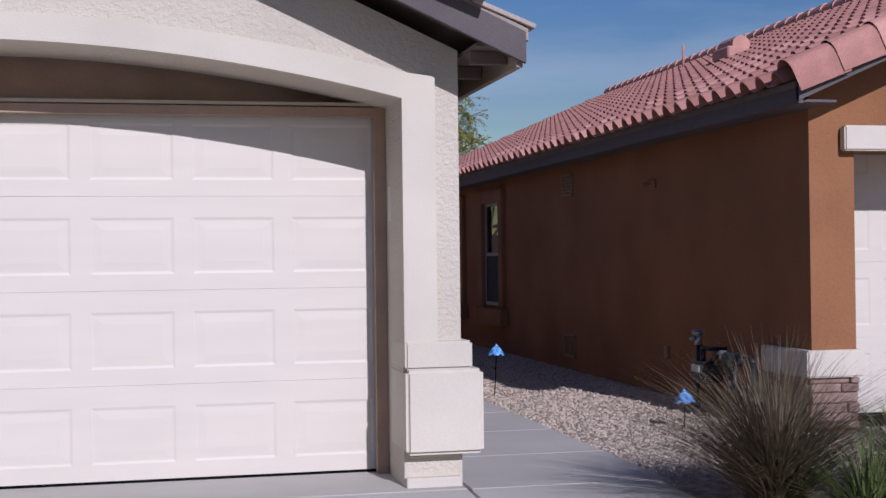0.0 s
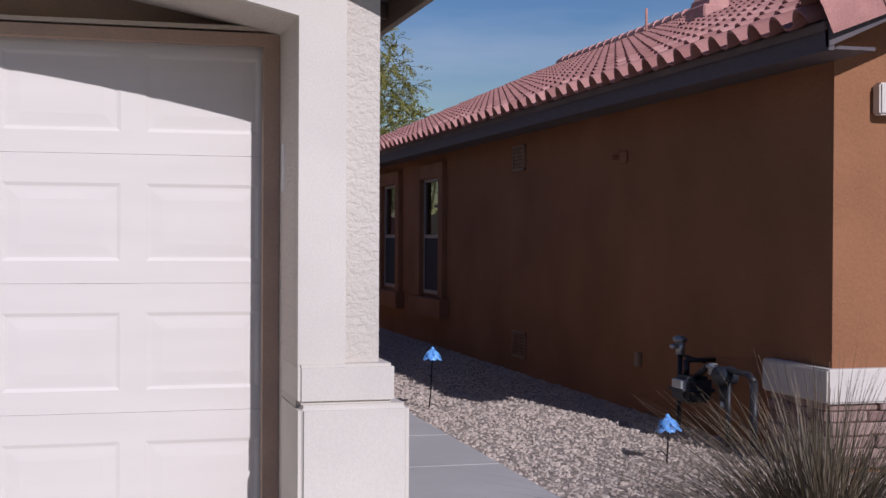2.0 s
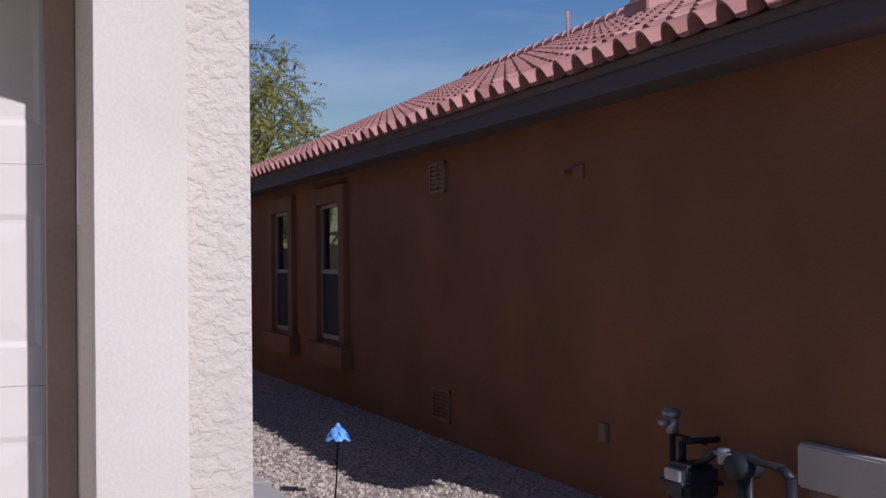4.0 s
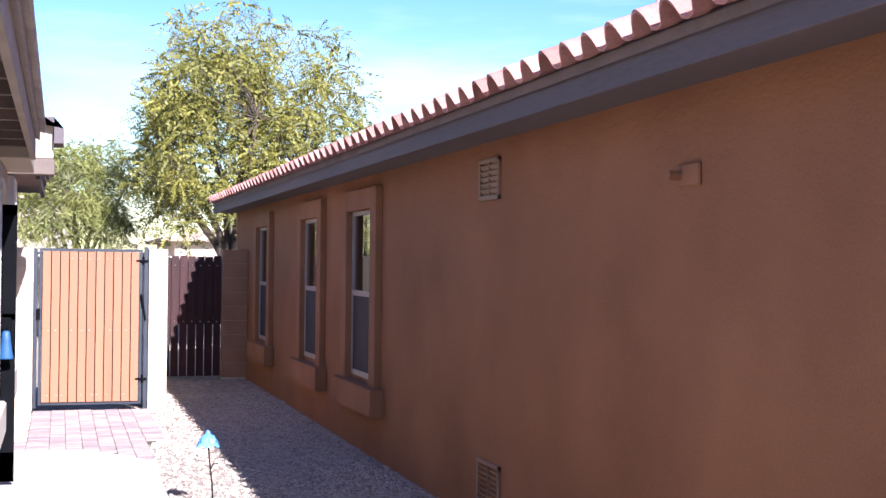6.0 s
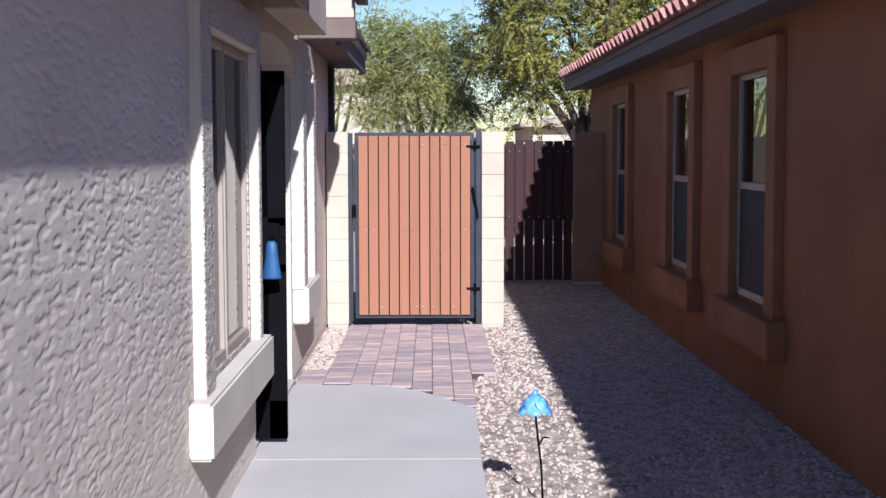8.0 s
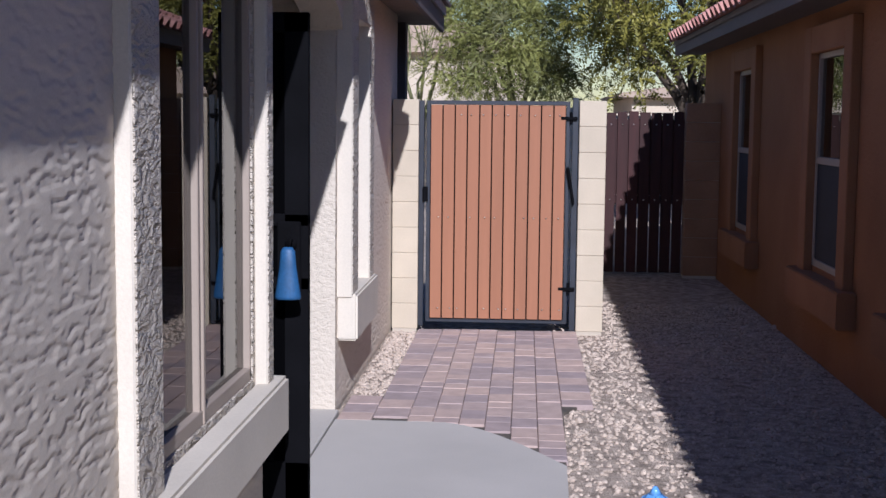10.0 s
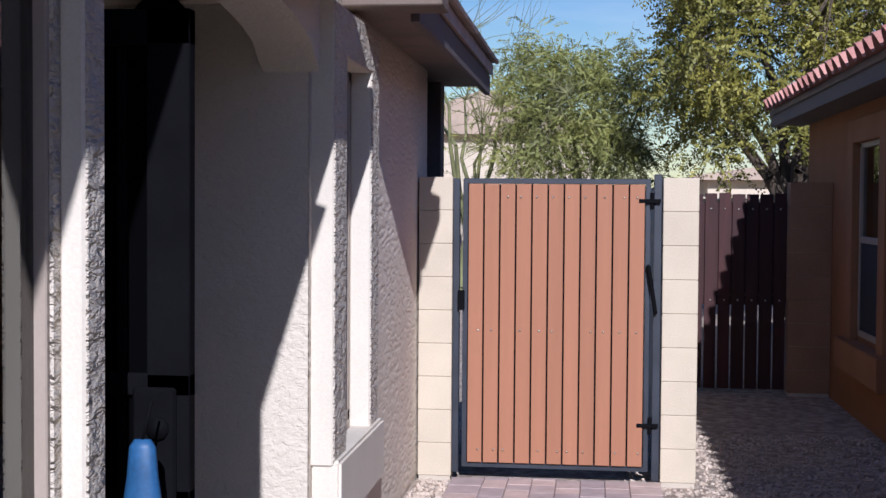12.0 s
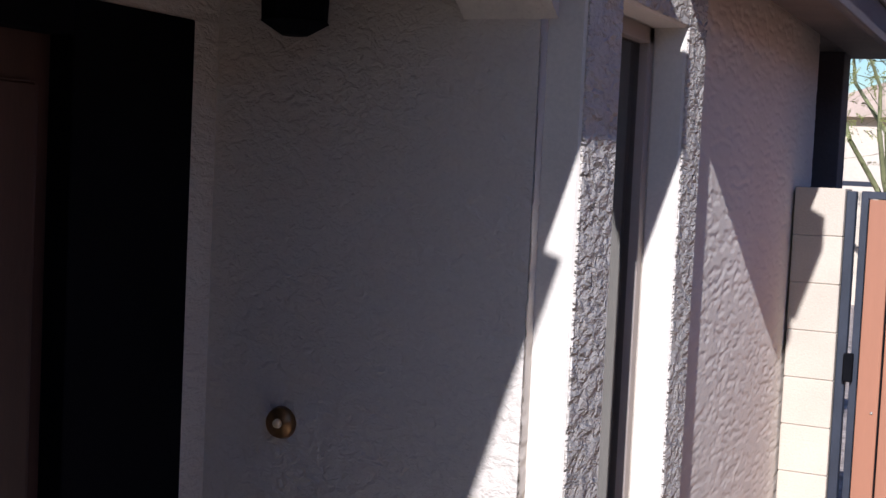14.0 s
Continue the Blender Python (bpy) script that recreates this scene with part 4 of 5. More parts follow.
build_vent(WR, -7.25, 2.23, 0.40, 0.27, M_VENT, -1, "tan painted louvred gable vent high on the stucco")
build_vent(WR, -7.28, 0.27, 0.44, 0.28, M_VENT_O, -1, "terracotta painted louvred vent low on the stucco")
build_vent(WL, -8.95, 2.20, 0.42, 0.27, M_VENT_L, 1, "beige louvred vent high on the stucco")
build_vent(WL, -8.75, 0.42, 0.42, 0.26, M_VENT_L, 1, "beige louvred vent low on the stucco")
box_o = empty("outlet_box", (WR, -10.38, 0.40), "tan weatherproof outlet box on the stucco", "outlet")
box("cover", -0.035, 0.0, -0.045, 0.045, -0.06, 0.06, M_VENT, box_o, 0.006)
spot = empty("pipe_stub", (WR, -10.0, 2.08), "small painted pipe stub on the stucco", "pipe")
bm = bmesh.new()
add_cyl(bm, (0, 0.05, 0), (-0.08, 0.05, 0), 0.022)
add_box(bm, -0.02, 0.0, -0.12, 0.08, -0.05, 0.05, 0.006)
ob_from("fitting", bm, M_ORANGE_TRIM, spot)
keypad = empty("door_keypad", (-0.695, YD - 0.2, 1.70), "small tan keypad on the garage reveal", "keypad")
box("case", -0.018, 0.0, -0.05, 0.05, -0.11, 0.11, M_WHITE, keypad, 0.006)


# ---- neighbour's front trim and stacked stone ----
led = box("trim_ledge", WR - 0.07, 3.22, R0 - 0.07, -12.52, 0.40, 0.61, M_CREAM, None, 0.012, 2)
tagged(led, "cream sill course capping the stone base", kind="structure")
tagged(box("trim_lintel", 3.06, 4.195, R0 - 0.09, R0 - 0.002, 2.15, 2.345, M_CREAM, None, 0.012, 2), "cream stucco band over the garage", kind="structure")
tagged(box("trim_lintel_upper", 4.05, 8.0, R0 - 0.10, R0 - 0.003, 2.47, 2.62, M_CREAM, None, 0.012, 2), "cream stucco cornice step", kind="structure")
tagged(box("trim_lintel_upper_cap", 3.98, 8.0, R0 - 0.14, R0 - 0.003, 2.62, 2.84, M_CREAM, None, 0.012, 2), "cream stucco cornice cap", kind="structure")


def build_stone_base():
    root = empty("wall_stone_base", (0, 0, 0), "brown stacked ledgestone base under the sill course", kind="structure")
    rng = random.Random(3)
    z = 0.0
    while z < 0.39:
        h = min(rng.uniform(0.045, 0.09), 0.398 - z)
        if h < 0.02:
            break
        x = WR - 0.03
        while x < 3.17:
            w = min(rng.uniform(0.16, 0.42), 3.18 - x)
            box("stone", x, x + w - 0.004, R0 - rng.uniform(0.025, 0.06), R0 - 0.001, z + 0.002, z + h - 0.002, M_LEDGE, root, 0.008)
            x += w
        y = R0
        while y < -12.57:
            w = min(rng.uniform(0.16, 0.42), -12.55 - y)
            box("stone", WR - rng.uniform(0.025, 0.055), WR - 0.001, y, y + w - 0.004, z + 0.002, z + h - 0.002, M_LEDGE, root, 0.008)
            y += w
        z += h


build_stone_base()


def build_gas_meter():
    root = empty("gas_meter", (2.58, -11.92, 0.0), "grey gas meter with regulator and dark riser pipes", "gas meter")
    bm = bmesh.new()
    add_box(bm, -0.10, 0.10, 0.0, 0.20, 0.28, 0.50, 0.03, 3)
    add_box(bm, -0.11, 0.11, -0.01, 0.21, 0.37, 0.40, 0.008)
    ob_from("body", bm, M_METER, root, False)
    bm = bmesh.new()
    add_box(bm, -0.115, -0.095, 0.03, 0.15, 0.40, 0.47, 0.004)
    ob_from("dial", bm, M_GALV, root)
    bm = bmesh.new()
    add_cyl(bm, (0, 0.27, 0.0), (0, 0.25, 0.70), 0.016)
    add_cyl(bm, (0, 0.25, 0.66), (0.12, 0.14, 0.60), 0.012)
    add_cyl(bm, (0.0, -0.62, 0.0), (0.0, -0.62, 0.56), 0.024)
    add_cyl(bm, (0.0, -0.62, 0.56), (0.0, -0.56, 0.61), 0.024)
    add_cyl(bm, (0.0, -0.56, 0.61), (0.0, -0.10, 0.61), 0.022)
    add_cyl(bm, (0.0, -0.10, 0.61), (0.0, 0.04, 0.50), 0.022)
    add_cyl(bm, (0.0, -0.34, 0.0), (0.0, -0.34, 0.60), 0.018)
    add_cyl(bm, (0.0, 0.17, 0.48), (0.0, 0.17, 0.62), 0.02)
    add_cyl(bm, (0.0, 0.17, 0.62), (0.2, 0.17, 0.62), 0.02)
    ob_from("pipe", bm, M_PIPE, root, True)
    bm = bmesh.new()
    add_cyl(bm, (-0.05, -0.30, 0.56), (0.05, -0.30, 0.56), 0.075, seg=16)
    add_cyl(bm, (0.0, -0.30, 0.50), (0.0, -0.30, 0.36), 0.035)
    ob_from("regulator", bm, M_METER, root, True)
    bm = bmesh.new()
    add_cyl(bm, (0.0, -0.16, 0.55), (0.0, -0.16, 0.64), 0.03)
    add_box(bm, -0.03, 0.03, -0.24, -0.12, 0.60, 0.625, 0.004)
    ob_from("inlet_valve", bm, M_GALV, root, True)
    bm = bmesh.new()
    add_cyl(bm, (-0.01, -0.30, 0.36), (-0.01, -0.30, 0.30), 0.02)
    ob_from("vent_nozzle", bm, M_GALV, root, True)
    bm = bmesh.new()
    add_cyl(bm, (0.0, 0.25, 0.66), (0.0, 0.25, 0.79), 0.030)
    add_cyl(bm, (-0.03, 0.25, 0.73), (-0.07, 0.25, 0.73), 0.026, 0.018)
    add_box(bm, -0.04, 0.03, 0.21, 0.29, 0.76, 0.82, 0.012, 2)
    ob_from("shutoff_valve", bm, M_GALV, root, True)
    root.scale = (1.1, 1.25, 0.84)


build_gas_meter()


# ---- solar flower stakes ----
def build_flower():
    root = empty("solar_flower", (0, 0, 0), "blue bell-shaped solar flower light on a thin bent stake", "garden light", "blue solar flowers")
    bm = bmesh.new()
    pts = [(0.05, 0.01, -0.02), (0.035, 0.0, 0.16), (0.015, 0.0, 0.30), (0.0, 0.0, 0.44)]
    for a, b in zip(pts[:-1], pts[1:]):
        add_cyl(bm, a, b, 0.0055, seg=7)
    add_cyl(bm, (0.02, 0, 0.25), (0.05, 0.01, 0.29), 0.004, seg=6)
    add_cyl(bm, (0.05, 0.01, 0.29), (0.085, 0.015, 0.285), 0.004, seg=6)
    ob_from("stake", bm, M_BLACK, root, True)
    bm = bmesh.new()
    for k in range(6):
        a = 2 * math.pi * k / 6
        ca, sa = math.cos(a), math.sin(a)
        rows = []
        for s in range(6):
            u = s / 5
            r = 0.012 + 0.075 * u ** 1.25
            z = 0.505 - 0.085 * u ** 0.9
            w = 0.010 + 0.040 * math.sin(math.pi * min(u, 0.98) ** 0.8) ** 0.8
            rows.append([(r * ca - w * sa * q, r * sa + w * ca * q, z - 0.010 * abs(q) * u) for q in (-1, 0, 1)])
        vs = [[bm.verts.new(p) for p in row] for row in rows]
        for p, q in zip(vs[:-1], vs[1:]):
            for j in range(2):
                bm.faces.new((p[j], p[j + 1], q[j + 1], q[j]))
    ob = ob_from("petals", bm, M_BLUE, root, True)
    md = ob.modifiers.new("thick", "SOLIDIFY")
    md.thickness = 0.003
    bm = bmesh.new()
    add_cyl(bm, (0, 0, 0.43), (0, 0, 0.50), 0.014, 0.02, 10)
    add_cyl(bm, (0, 0, 0.50), (0, 0, 0.525), 0.022, 0.006, 10)
    ob_from("cap", bm, M_BLUE, root, True)
    return root


fl = build_flower()
fl.matrix_basis = pose(1.12, -6.22, 0, 0, 0, 25)
copy_thing(fl, pose(1.14, -9.95, -0.03, 2, 4, 80))
copy_thing(fl, pose(2.02, -12.7, -0.24, 0, 5, 140))


# ---- plants ----
def blades(name, at, n, height, spread, width, mat, seed, label):
    root = empty(name, at, label, "ornamental grass")
    rng = random.Random(seed)
    bm = bmesh.new()
    for _ in range(n):
        a = rng.uniform(0, 2 * math.pi)
        lean = rng.random() ** 0.6
        h = height * rng.uniform(0.55, 1.08) * (1.08 - 0.35 * lean)
        out = spread * lean * rng.uniform(0.7, 1.15)
        r0 = rng.uniform(0.0, 0.12)
        b0 = a + rng.uniform(-0.6, 0.6)
        w = width * rng.uniform(0.6, 1.2)
        sx, sy = -math.sin(a) * w, math.cos(a) * w
        prev = None
        kink = rng.uniform(1.3, 2.4)
        for s in range(6):
            u = s / 5
            x = r0 * math.cos(b0) + out * math.cos(a) * u ** kink
            y = r0 * math.sin(b0) + out * math.sin(a) * u ** kink
            z = h * (u - 0.22 * lean * u ** 3)
            t = 1 - u * 0.92
            pair = (bm.verts.new((x - sx * t, y - sy * t, z)), bm.verts.new((x + sx * t, y + sy * t, z)))
            if prev:
                bm.faces.new((prev[0], prev[1], pair[1], pair[0]))
            prev = pair
    ob = ob_from("blades", bm, mat, root)
    return root


blades("fountain_grass", (1.22, -15.75, -0.07), 1700, 0.98, 1.3, 0.0062, M_GRASS, 11, "dry purplish-green fountain grass clump in gravel")
blades("strap_grass", (2.05, -15.8, -0.08), 460, 0.68, 0.8, 0.011, M_GRASS2, 12, "green strap-leaved clump with arching blades")
blades("strap_grass", (1.5, -16.25, -0.09), 300, 0.50, 0.60, 0.012, M_GRASS2, 14, "green strap-leaved clump with arching blades")


def leaf_cloud(bm, centre, radius, n, size, rng, flat=0.75):
    """Feathery sprays round a twig end: drooping twiglets set with small leaves on both sides."""
    c = Vector(centre)
    per = 16
    for _ in range(max(1, n // per)):
        d = Vector((rng.gauss(0, 1), rng.gauss(0, 1), rng.gauss(0, 1) * flat)).normalized()
        a = c + d * radius * rng.uniform(0.0, 0.75)
        way = (d + Vector((rng.gauss(0, 0.5), rng.gauss(0, 0.5), rng.uniform(-0.7, 0.35)))).normalized()
        side = way.orthogonal().normalized()
        side.rotate(Matrix.Rotation(rng.uniform(0, 6.28), 3, way))
        ln = size * rng.uniform(5.0, 8.5)
        for k in range(per):
            u = (k + 0.5) / per
            p = a + way * ln * u + Vector((0, 0, -0.25 * ln * u * u))
            s = size * rng.uniform(0.7, 1.25)
            out = (side * (1 if k % 2 else -1) + way * 0.45 + Vector((rng.gauss(0, 0.25), rng.gauss(0, 0.25), rng.gauss(0, 0.25)))).normalized()
            w = out.cross(way).normalized() * 0.2 + way * 0.28
            bm.faces.new([bm.verts.new(q) for q in (p, p + out * s * 0.6 + w * s, p + out * s * 1.35, p + out * s * 0.6 - w * s)])


def build_tree(name, at, trunk_h, crown, mat_bark, mat_leaf, seed, clumps, per, leaf, label, r=0.14, clump_r=0.5, bare=0):
    """A tapered trunk, limbs, twigs and a loose crown. crown: centre height, half width, half height."""
    root = empty(name, at, label, "tree")
    rng = random.Random(seed)
    bm, lm = bmesh.new(), bmesh.new()
    cz, rx, rz = crown
    def limb(a, b, r0, r1, bend):
        a, b = Vector(a), Vector(b)
        prev = a
        for s in range(1, 5):
            u = s / 4
            p = a.lerp(b, u) + Vector((rng.uniform(-1, 1), rng.uniform(-1, 1), rng.uniform(-0.3, 0.8))) * bend * math.sin(math.pi * u)
            add_cyl(bm, prev, p, r0 + (r1 - r0) * (u - 0.25), r0 + (r1 - r0) * u, 7, False)
            prev = p
        return prev
    fork = limb((0, 0, -0.1), (rng.uniform(-0.2, 0.2), rng.uniform(-0.2, 0.2), trunk_h), r, r * 0.75, 0.06)
    mains = []
    for k in range(7):
        a = 2 * math.pi * k / 7 + rng.uniform(-0.3, 0.3)
        f = rng.uniform(0.35, 0.7)
        mains.append(limb(fork, (rx * f * math.cos(a), rx * f * math.sin(a), cz + rz * rng.uniform(-0.35, 0.5)), r * 0.55, r * 0.2, 0.2))
    for k in range(clumps):
        a = rng.uniform(0, 2 * math.pi)
        el = math.asin(rng.uniform(-0.75, 1.0))
        rr = rng.uniform(0.55, 1.0) * (1 + 0.16 * math.sin(3 * a + seed) + 0.1 * math.sin(5 * el + a))
        p = Vector((rx * rr * math.cos(el) * math.cos(a), rx * rr * math.cos(el) * math.sin(a), cz + rz * rr * math.sin(el)))
        near = min(mains, key=lambda q: (q - p).length)
        end = limb(near, p, r * 0.055, r * 0.02, 0.16)
        leaf_cloud(lm, end, clump_r * rng.uniform(0.6, 1.25), per, leaf, rng)
    for k in range(bare):
        a = rng.uniform(0, 2 * math.pi)
        m = rng.choice(mains)
        limb(m, (rx * 1.05 * math.cos(a), rx * 1.05 * math.sin(a), cz + rz * rng.uniform(0.2, 1.25)), r * 0.1, r * 0.02, 0.15)
    ob_from("trunk", bm, mat_bark, root, True)
    ob_from("foliage", lm, mat_leaf, root)["kind"] = "stuff"
    return root


build_tree("mesquite_tree", (3.45, 10.0, 0), 1.5, (3.95, 2.35, 2.55), M_BARK, M_LEAF, 21, 330, 300, 0.050, "yellow-green feathery mesquite tree behind the fence", 0.17, 0.48)
build_tree("palo_verde_tree", (0.45, 12.5, 0), 1.2, (2.9, 1.45, 1.5), M_GREENBARK, M_LEAF2, 22, 210, 330, 0.034, "fine-leaved olive green palo verde tree", 0.10, 0.42, 25)
build_tree("palo_verde_tree", (-1.6, 14.0, 0), 1.2, (3.2, 1.5, 2.0), M_GREENBARK, M_LEAF2, 23, 70, 70, 0.032, "sparse half-bare palo verde tree", 0.09, 0.35, 70)


def build_shrub(at, r, label):
    root = empty("round_shrub", at, label, "shrub")
    rng = random.Random(8)
    lm = bmesh.new()
    for _ in range(70):
        a, el = rng.uniform(0, 6.283), math.asin(rng.uniform(-0.6, 1))
        p = (r * 0.8 * math.cos(el) * math.cos(a), r * 0.8 * math.cos(el) * math.sin(a), r + r * 0.85 * math.sin(el))
        leaf_cloud(lm, p, r * 0.3, 70, 0.018, rng)
    ob_from("foliage", lm, M_SHRUB, root)["kind"] = "stuff"
    bm = bmesh.new()
    for k in range(6):
        a = k * 1.05
        add_cyl(bm, (0, 0, -0.03), (r * 0.6 * math.cos(a), r * 0.6 * math.sin(a), r), 0.02, 0.006, 6)
    ob_from("stems", bm, M_BARK, root)


build_shrub((3.42, -14.6, 0), 0.36, "clipped dark green shrub beside the neighbour's drive")


# ---- distance ----
def build_far_house(x, y, w, d, h, roof, label):
    root = empty("house", (x, y, 0), label, "house")
    box("wall", -w / 2, w / 2, -d / 2, d / 2, -0.05, h, M_FARWALL, root)
    prism("roof", [(-w / 2 - 0.5, h - 0.05), (w / 2 + 0.5, h - 0.05), (w / 2 + 0.5, h + 0.1), (0, h + roof), (-w / 2 - 0.5, h + 0.1)], "y", -d / 2 - 0.5, d / 2 + 0.5, M_FARROOF, root)
    for k in (-0.28, 0.28):
        for z in ((0.9, 2.1), (3.7, 4.9)):
            if z[1] < h - 0.2:
                bm = bmesh.new()
                add_box(bm, w * k - 0.6, w * k + 0.6, -d / 2 - 0.03, -d / 2 - 0.004, z[0], z[1])
                ob_from("window", bm, M_SCREEN, root)
    return root


build_far_house(-3.3, 45.0, 8.0, 10.0, 4.3, 1.6, "beige two-storey stucco house with a low tiled roof")
build_far_house(10.5, 42.0, 12.0, 10.0, 2.6, 1.0, "pale single-storey stucco house with a tiled roof")
build_far_house(-16.0, 40.0, 11.0, 10.0, 3.0, 1.6, "beige stucco house with a tiled roof")
build_far_house(-8.0, -52.0, 13.0, 10.0, 3.0, 1.6, "beige stucco house across the street")
build_far_house(9.0, -52.0, 13.0, 10.0, 3.0, 1.6, "tan stucco house across the street")
tagged(box("wall_backdrop", -8.0, 14.0, 26.0, 26.2, -0.05, 1.9, M_FARWALL), "pale boundary wall beyond the trees", kind="structure")


# ---- rafters under the garage eave ----
rafters = empty("eave_rafters", (0, 0, 0), "dark painted rafter tails under the garage eave", kind="structure")
y = YG - 0.2
while y < -4.9:
    box("rafter", WL + 0.004, LEX - 0.075, y, y + 0.045, 2.49, 2.568, M_RAFTER, rafters, 0.003)
    y += 0.6

# ---- flat tiles along the left eaves ----
def build_flat_tiles(x0, z0, p, y0, y1, courses, label):
    root = empty("roof_flat_tiles", (0, 0, 0), label, kind="structure")
    slope = math.atan(p)
    bm = bmesh.new()
    add_box(bm, -0.40, 0.0, 0.003, 0.327, 0.0, 0.028, 0.004)
    me = bpy.data.meshes.new("tile")
    bmesh.ops.recalc_face_normals(bm, faces=bm.faces[:])
    bm.to_mesh(me)
    bm.free()
    me.materials.append(M_TILE_GREY)
    rng = random.Random(6)
    for c in range(courses):
        y = y0 - (0.165 if c % 2 else 0)
        while y < y1 - 0.2:
            d = 0.04 - c * 0.34
            m = pose(x0 + d * math.cos(slope), y, z0 - d * math.sin(slope) + 0.012 + rng.uniform(0, 0.004)) @ Matrix.Rotation(slope - 0.05, 4, "Y")
            share("tile", me, root, m)
            y += 0.33


build_flat_tiles(LEX, LEZ, LP, YG - 0.42, -4.76, 5, "weathered grey-tan flat concrete tiles on the garage roof")
build_flat_tiles(-0.04, 2.68, 0.328, -2.02, 1.62, 3, "weathered grey-tan flat concrete tiles on the wing roof")
# post added at a shaded strip; its dark colour carries the eave's shade
tagged(box("post_patio", WE - 0.2, WE - 0.002, 1.22, 1.43, 0.0, 2.518, M_FASCIA, None, 0.004), "patio post added at the wing's corner, eave shade put into its dark colour", kind="structure")


# ---- pavers ----
def in_pavers(x, y):
    if y > -2.5:
        return -0.14 < x < 1.12
    right = 1.12 - 0.18 * min(1.0, (-2.5 - y) / 0.35)
    u = (0.92 - x) / 0.72
    low = -4.06 + 0.86 * math.sin(max(0.0, min(1.0, u)) * math.pi / 2)
    return -0.33 < x < right and y > low


def build_pavers():
    root = empty("pavers", (0, 0, 0), "grey and rust tumbled concrete pavers before the gate", kind="structure")
    bm = bmesh.new()
    add_prism(bm, [(-0.335, -3.2), (0.2, -3.2), (0.92, -4.06), (0.94, -2.85), (1.12, -2.5), (1.12, 0.02), (-0.14, 0.02), (-0.14, -2.5), (-0.335, -2.55)], "z", -0.1, -0.012)
    ob_from("bedding", bm, M_PAVER_JOINT, root)
    rng = random.Random(9)
    cols = [(-0.335, 0.195), (-0.14, 0.20), (0.06, 0.145), (0.205, 0.145), (0.35, 0.145), (0.495, 0.145), (0.64, 0.145), (0.785, 0.145), (0.93, 0.19)]
    for x0, w in cols:
        y = -4.2 + rng.uniform(0, 0.2)
        while y < 0.0:
            ln = rng.choice((0.145, 0.22, 0.22, 0.22)) if w < 0.16 else 0.22
            y1 = min(y + ln, 0.02)
            cx, cy = x0 + w / 2, (y + y1) / 2
            corners = sum(in_pavers(px, py) for px in (x0 + 0.02, x0 + w - 0.02) for py in (y + 0.02, y1 - 0.02))
            if corners >= 2 and y1 - y > 0.05 and in_pavers(cx, cy):
                xa, xb, ya = x0 + 0.0015, x0 + w - 0.0015, y + 0.0015
                while not in_pavers(cx, ya + 0.005) and ya < cy:
                    ya += 0.01
                box("paver", xa, xb, ya, y1 - 0.0015, -0.06, rng.uniform(-0.002, 0.003), M_PAVER, root, 0.004)
            y = y1


build_pavers()

# ---- barrel roof tiles ----
def tile_mesh(L, W, mat):
    """One S-shaped clay tile: a raised barrel and a shallow pan, open end towards the eave."""
    bm = bmesh.new()
    prof = [(W * 0.62 * u, 0.085 * math.sin(math.pi * u) ** 0.75) for u in [i / 8 for i in range(9)]]
    prof += [(W * (0.62 + 0.38 * u), -0.012 * math.sin(math.pi * u)) for u in (0.5, 1.0)]
    ends = []
    for s, lift in ((0.0, 0.028), (L * 1.06, 0.0)):
        ends.append(([bm.verts.new((s, y, z + lift)) for y, z in prof], [bm.verts.new((s, y, z + lift - 0.016)) for y, z in prof]))
    (t0, b0), (t1, b1) = ends
    for i in range(len(prof) - 1):
        bm.faces.new((t0[i], t0[i + 1], t1[i + 1], t1[i]))
        bm.faces.new((b0[i], b1[i], b1[i + 1], b0[i + 1]))
        bm.faces.new((t0[i], b0[i], b0[i + 1], t0[i + 1]))
    bmesh.ops.recalc_face_normals(bm, faces=bm.faces[:])
    me = bpy.data.meshes.new("tile")
    bm.to_mesh(me)
    bm.free()
    me.materials.append(mat)
    for p in me.polygons:
        p.use_smooth = False
    return me


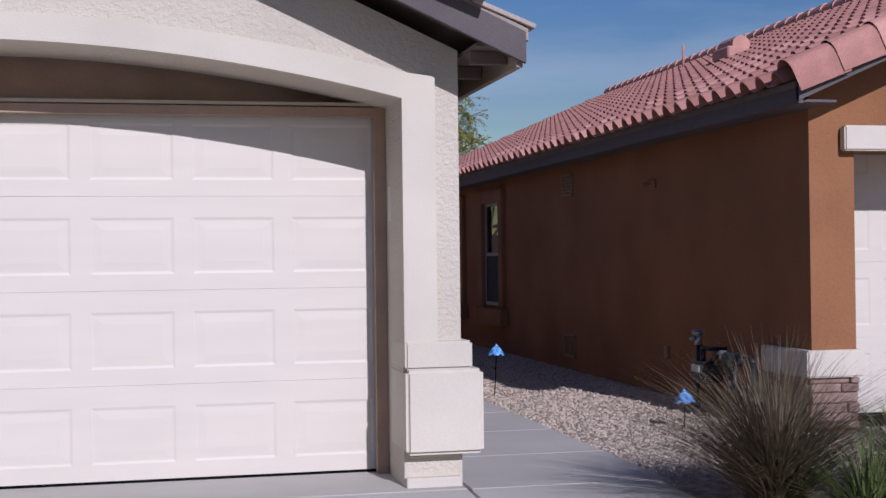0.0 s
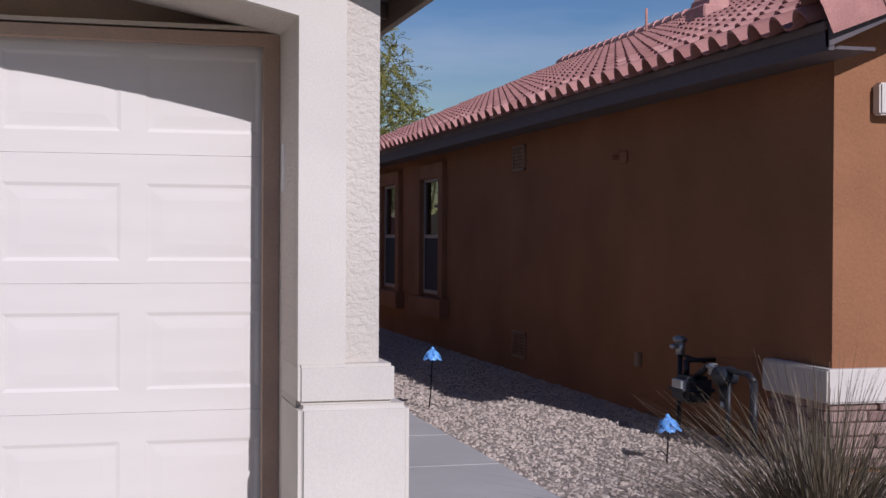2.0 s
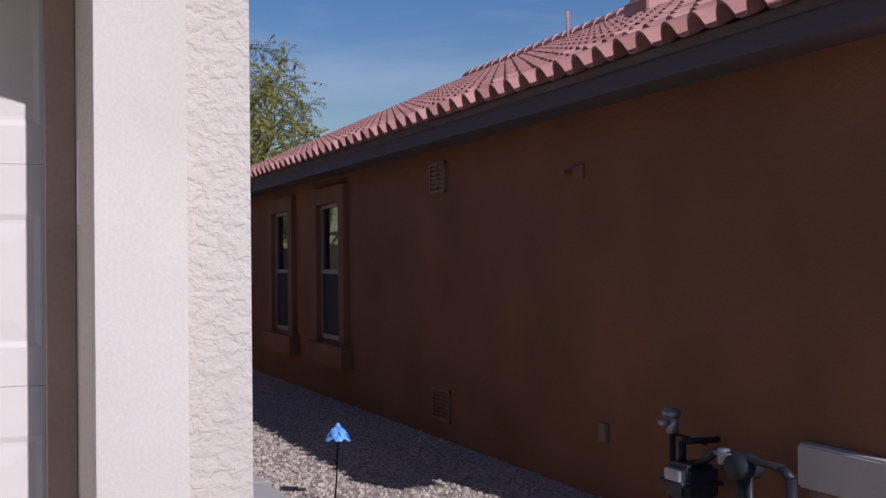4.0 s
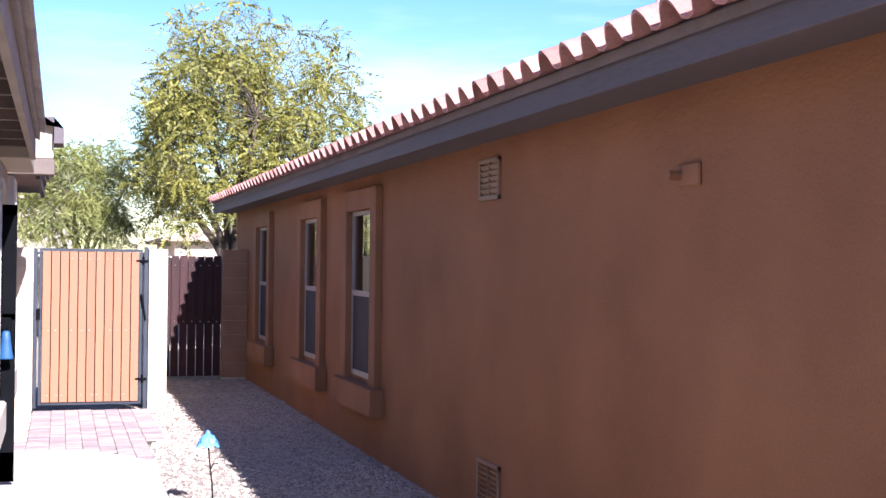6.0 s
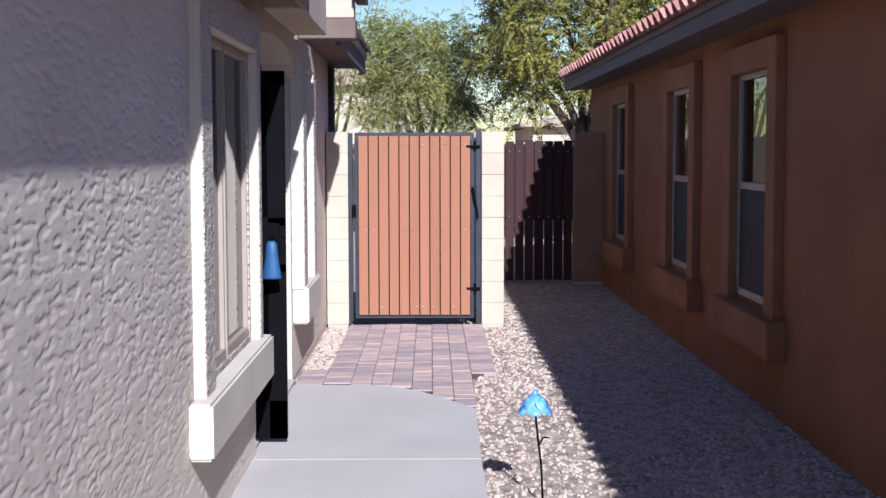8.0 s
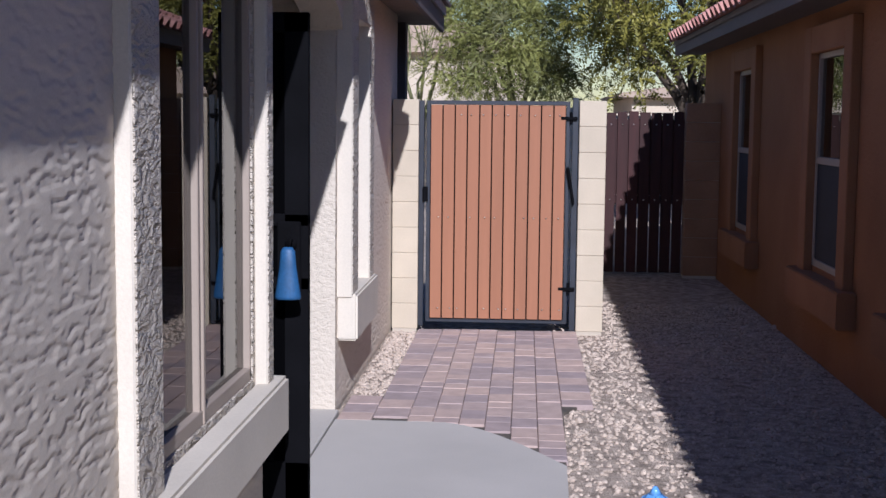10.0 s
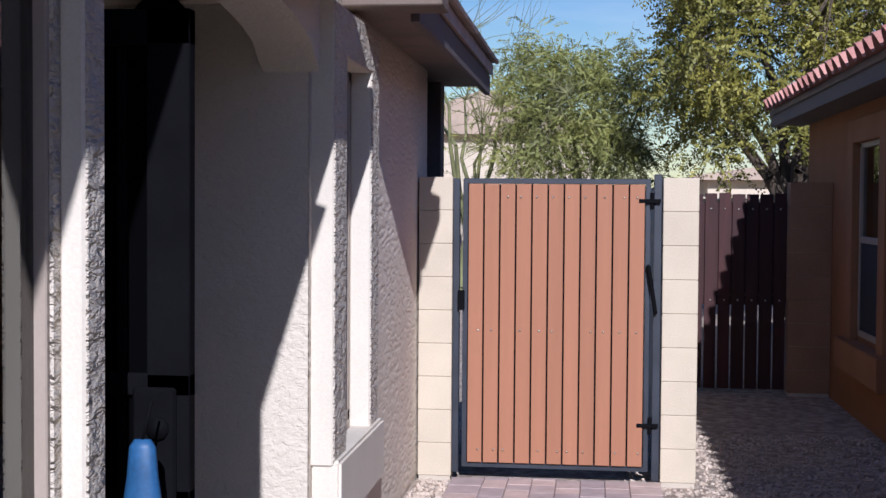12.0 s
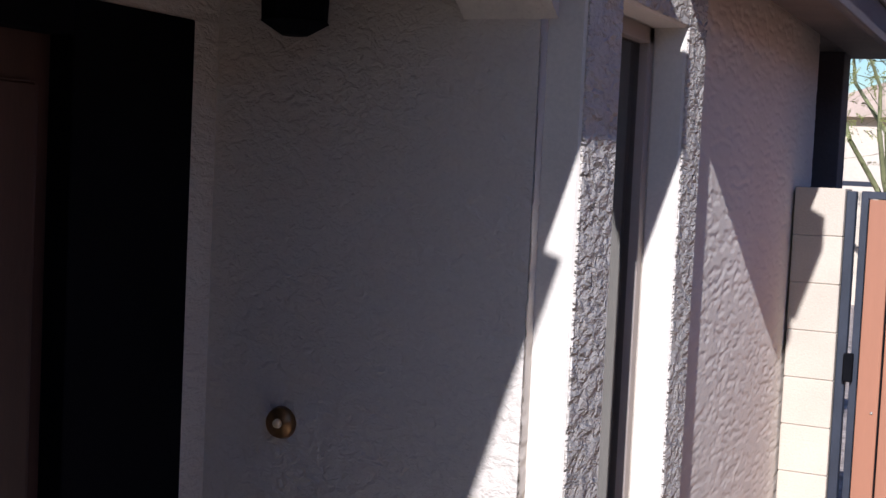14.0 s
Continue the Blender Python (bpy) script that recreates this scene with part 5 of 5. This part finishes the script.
def build_tiles():
    root = empty("roof_tiles", (0, 0, 0), "weathered red clay barrel tiles on the neighbour's roof", kind="structure")
    slope = math.atan(PITCH_R)
    L, W = 0.36, 0.265
    me = tile_mesh(L, W, M_TILE)
    n_rows = int((RIDGE_RX - EAVE_RX) / math.cos(slope) / L)
    n_cols = int((RY1 - RY0 - 0.1) / W)
    rng = random.Random(4)
    far = bmesh.new()
    for r in range(n_rows):
        s = r * L - 0.04
        for c in range(n_cols):
            x = EAVE_RX + s * math.cos(slope)
            z = EAVE_RZ - 0.03 + s * math.sin(slope) + rng.uniform(-0.003, 0.003)
            y = RY0 + 0.08 + c * W + rng.uniform(-0.005, 0.005)
            m = pose(x, y, z) @ Matrix.Rotation(-slope, 4, "Y")
            if r < 2 or (r < 7 and y < -9.0):
                share("tile", me, root, m)
            else:
                k = bmesh.new()
                k.from_mesh(me)
                k.transform(m)
                tmp = bpy.data.meshes.new("tmp")
                k.to_mesh(tmp)
                k.free()
                far.from_mesh(tmp)
                bpy.data.meshes.remove(tmp)
    ob_from("upper_tiles", far, M_TILE, root)["kind"] = "stuff"
    # ridge and rake caps
    bm = bmesh.new()
    y = RY0
    while y < RY1 - 0.2:
        add_cyl(bm, (RIDGE_RX, y, RIDGE_RZ + 0.03), (RIDGE_RX, y + 0.42, RIDGE_RZ + 0.02), 0.13, 0.11, 10)
        y += 0.38
    ob_from("ridge_caps", bm, M_TILE, root)
    s = 0.0
    total = (RIDGE_RX - EAVE_RX) / math.cos(slope)
    cap = bmesh.new()
    prof = [(0.11 * math.cos(a), 0.10 * math.sin(a)) for a in [math.pi * i / 8 for i in range(9)]] + [(-0.115, -0.16)]
    lo = [cap.verts.new((0, y, z + 0.02)) for y, z in prof]
    hi = [cap.verts.new((0.44, y * 0.9, z)) for y, z in prof]
    for i in range(len(prof) - 1):
        cap.faces.new((lo[i], lo[i + 1], hi[i + 1], hi[i]))
    me2 = bpy.data.meshes.new("rake_tile")
    cap.to_mesh(me2)
    cap.free()
    me2.materials.append(M_TILE)
    while s < total - 0.2:
        x, z = EAVE_RX - 0.02 + s * math.cos(slope), EAVE_RZ + 0.02 + s * math.sin(slope)
        share("rake_tile", me2, root, pose(x, RY0 + 0.06, z) @ Matrix.Rotation(-slope, 4, "Y"))
        s += 0.38


build_tiles()
vent = empty("roof_vent", (5.6, -6.0, EAVE_RZ + PITCH_R * 3.24), "small clay-coloured roof vent cap", "vent")
bm = bmesh.new()
add_cyl(bm, (0, -0.25, 0.14), (0, 0.25, 0.14), 0.13, 0.13, 12)
add_box(bm, -0.2, 0.2, -0.26, 0.26, -0.1, 0.12, 0.02)
ob_from("cap", bm, M_TILE, vent)
pipe = empty("vent_pipe", (7.0, -1.0, EAVE_RZ + PITCH_R * 4.64), "thin grey plumbing vent pipe on the roof", "pipe")
cyl("tube", (0, 0, -0.1), (0, 0, 0.42), 0.022, M_TILE, pipe)


# ---- gravel stones ----
def build_gravel():
    rng = random.Random(2)
    base = bmesh.new()
    bmesh.ops.create_icosphere(base, subdivisions=1, radius=1)
    vs = [v.co.copy() for v in base.verts]
    fs = [[v.index for v in f.verts] for f in base.faces]
    base.free()
    verts, faces = [], []
    def scatter(x0, x1, y0, y1, n):
        for _ in range(n):
            x, y = rng.uniform(x0, x1), rng.uniform(y0, y1)
            s = rng.uniform(0.006, 0.016) * (1.6 if rng.random() < 0.06 else 1)
            a = rng.uniform(0, 6.28)
            ca, sa = math.cos(a), math.sin(a)
            sx, sy, sz = s * rng.uniform(0.8, 1.4), s * rng.uniform(0.7, 1.1), s * rng.uniform(0.5, 0.9)
            k = len(verts)
            z = ground_z(y) - 0.03 + sz * 0.4
            for v in vs:
                jx, jy = v.x * sx * rng.uniform(0.8, 1.15), v.y * sy * rng.uniform(0.8, 1.15)
                verts.append((x + jx * ca - jy * sa, y + jx * sa + jy * ca, z + v.z * sz))
            faces.extend([[k + i for i in f] for f in fs])
    scatter(0.91, 2.79, -8.0, 1.9, 11000)
    scatter(0.91, 2.79, -15.0, -8.0, 8000)
    scatter(-0.35, -0.15, -2.5, 0.0, 700)
    me = bpy.data.meshes.new("gravel")
    me.from_pydata(verts, [], faces)
    me.materials.append(M_STONE)
    tagged(new("gravel", me), "loose tan and pinkish landscaping gravel", "gravel", kind="stuff")


build_gravel()
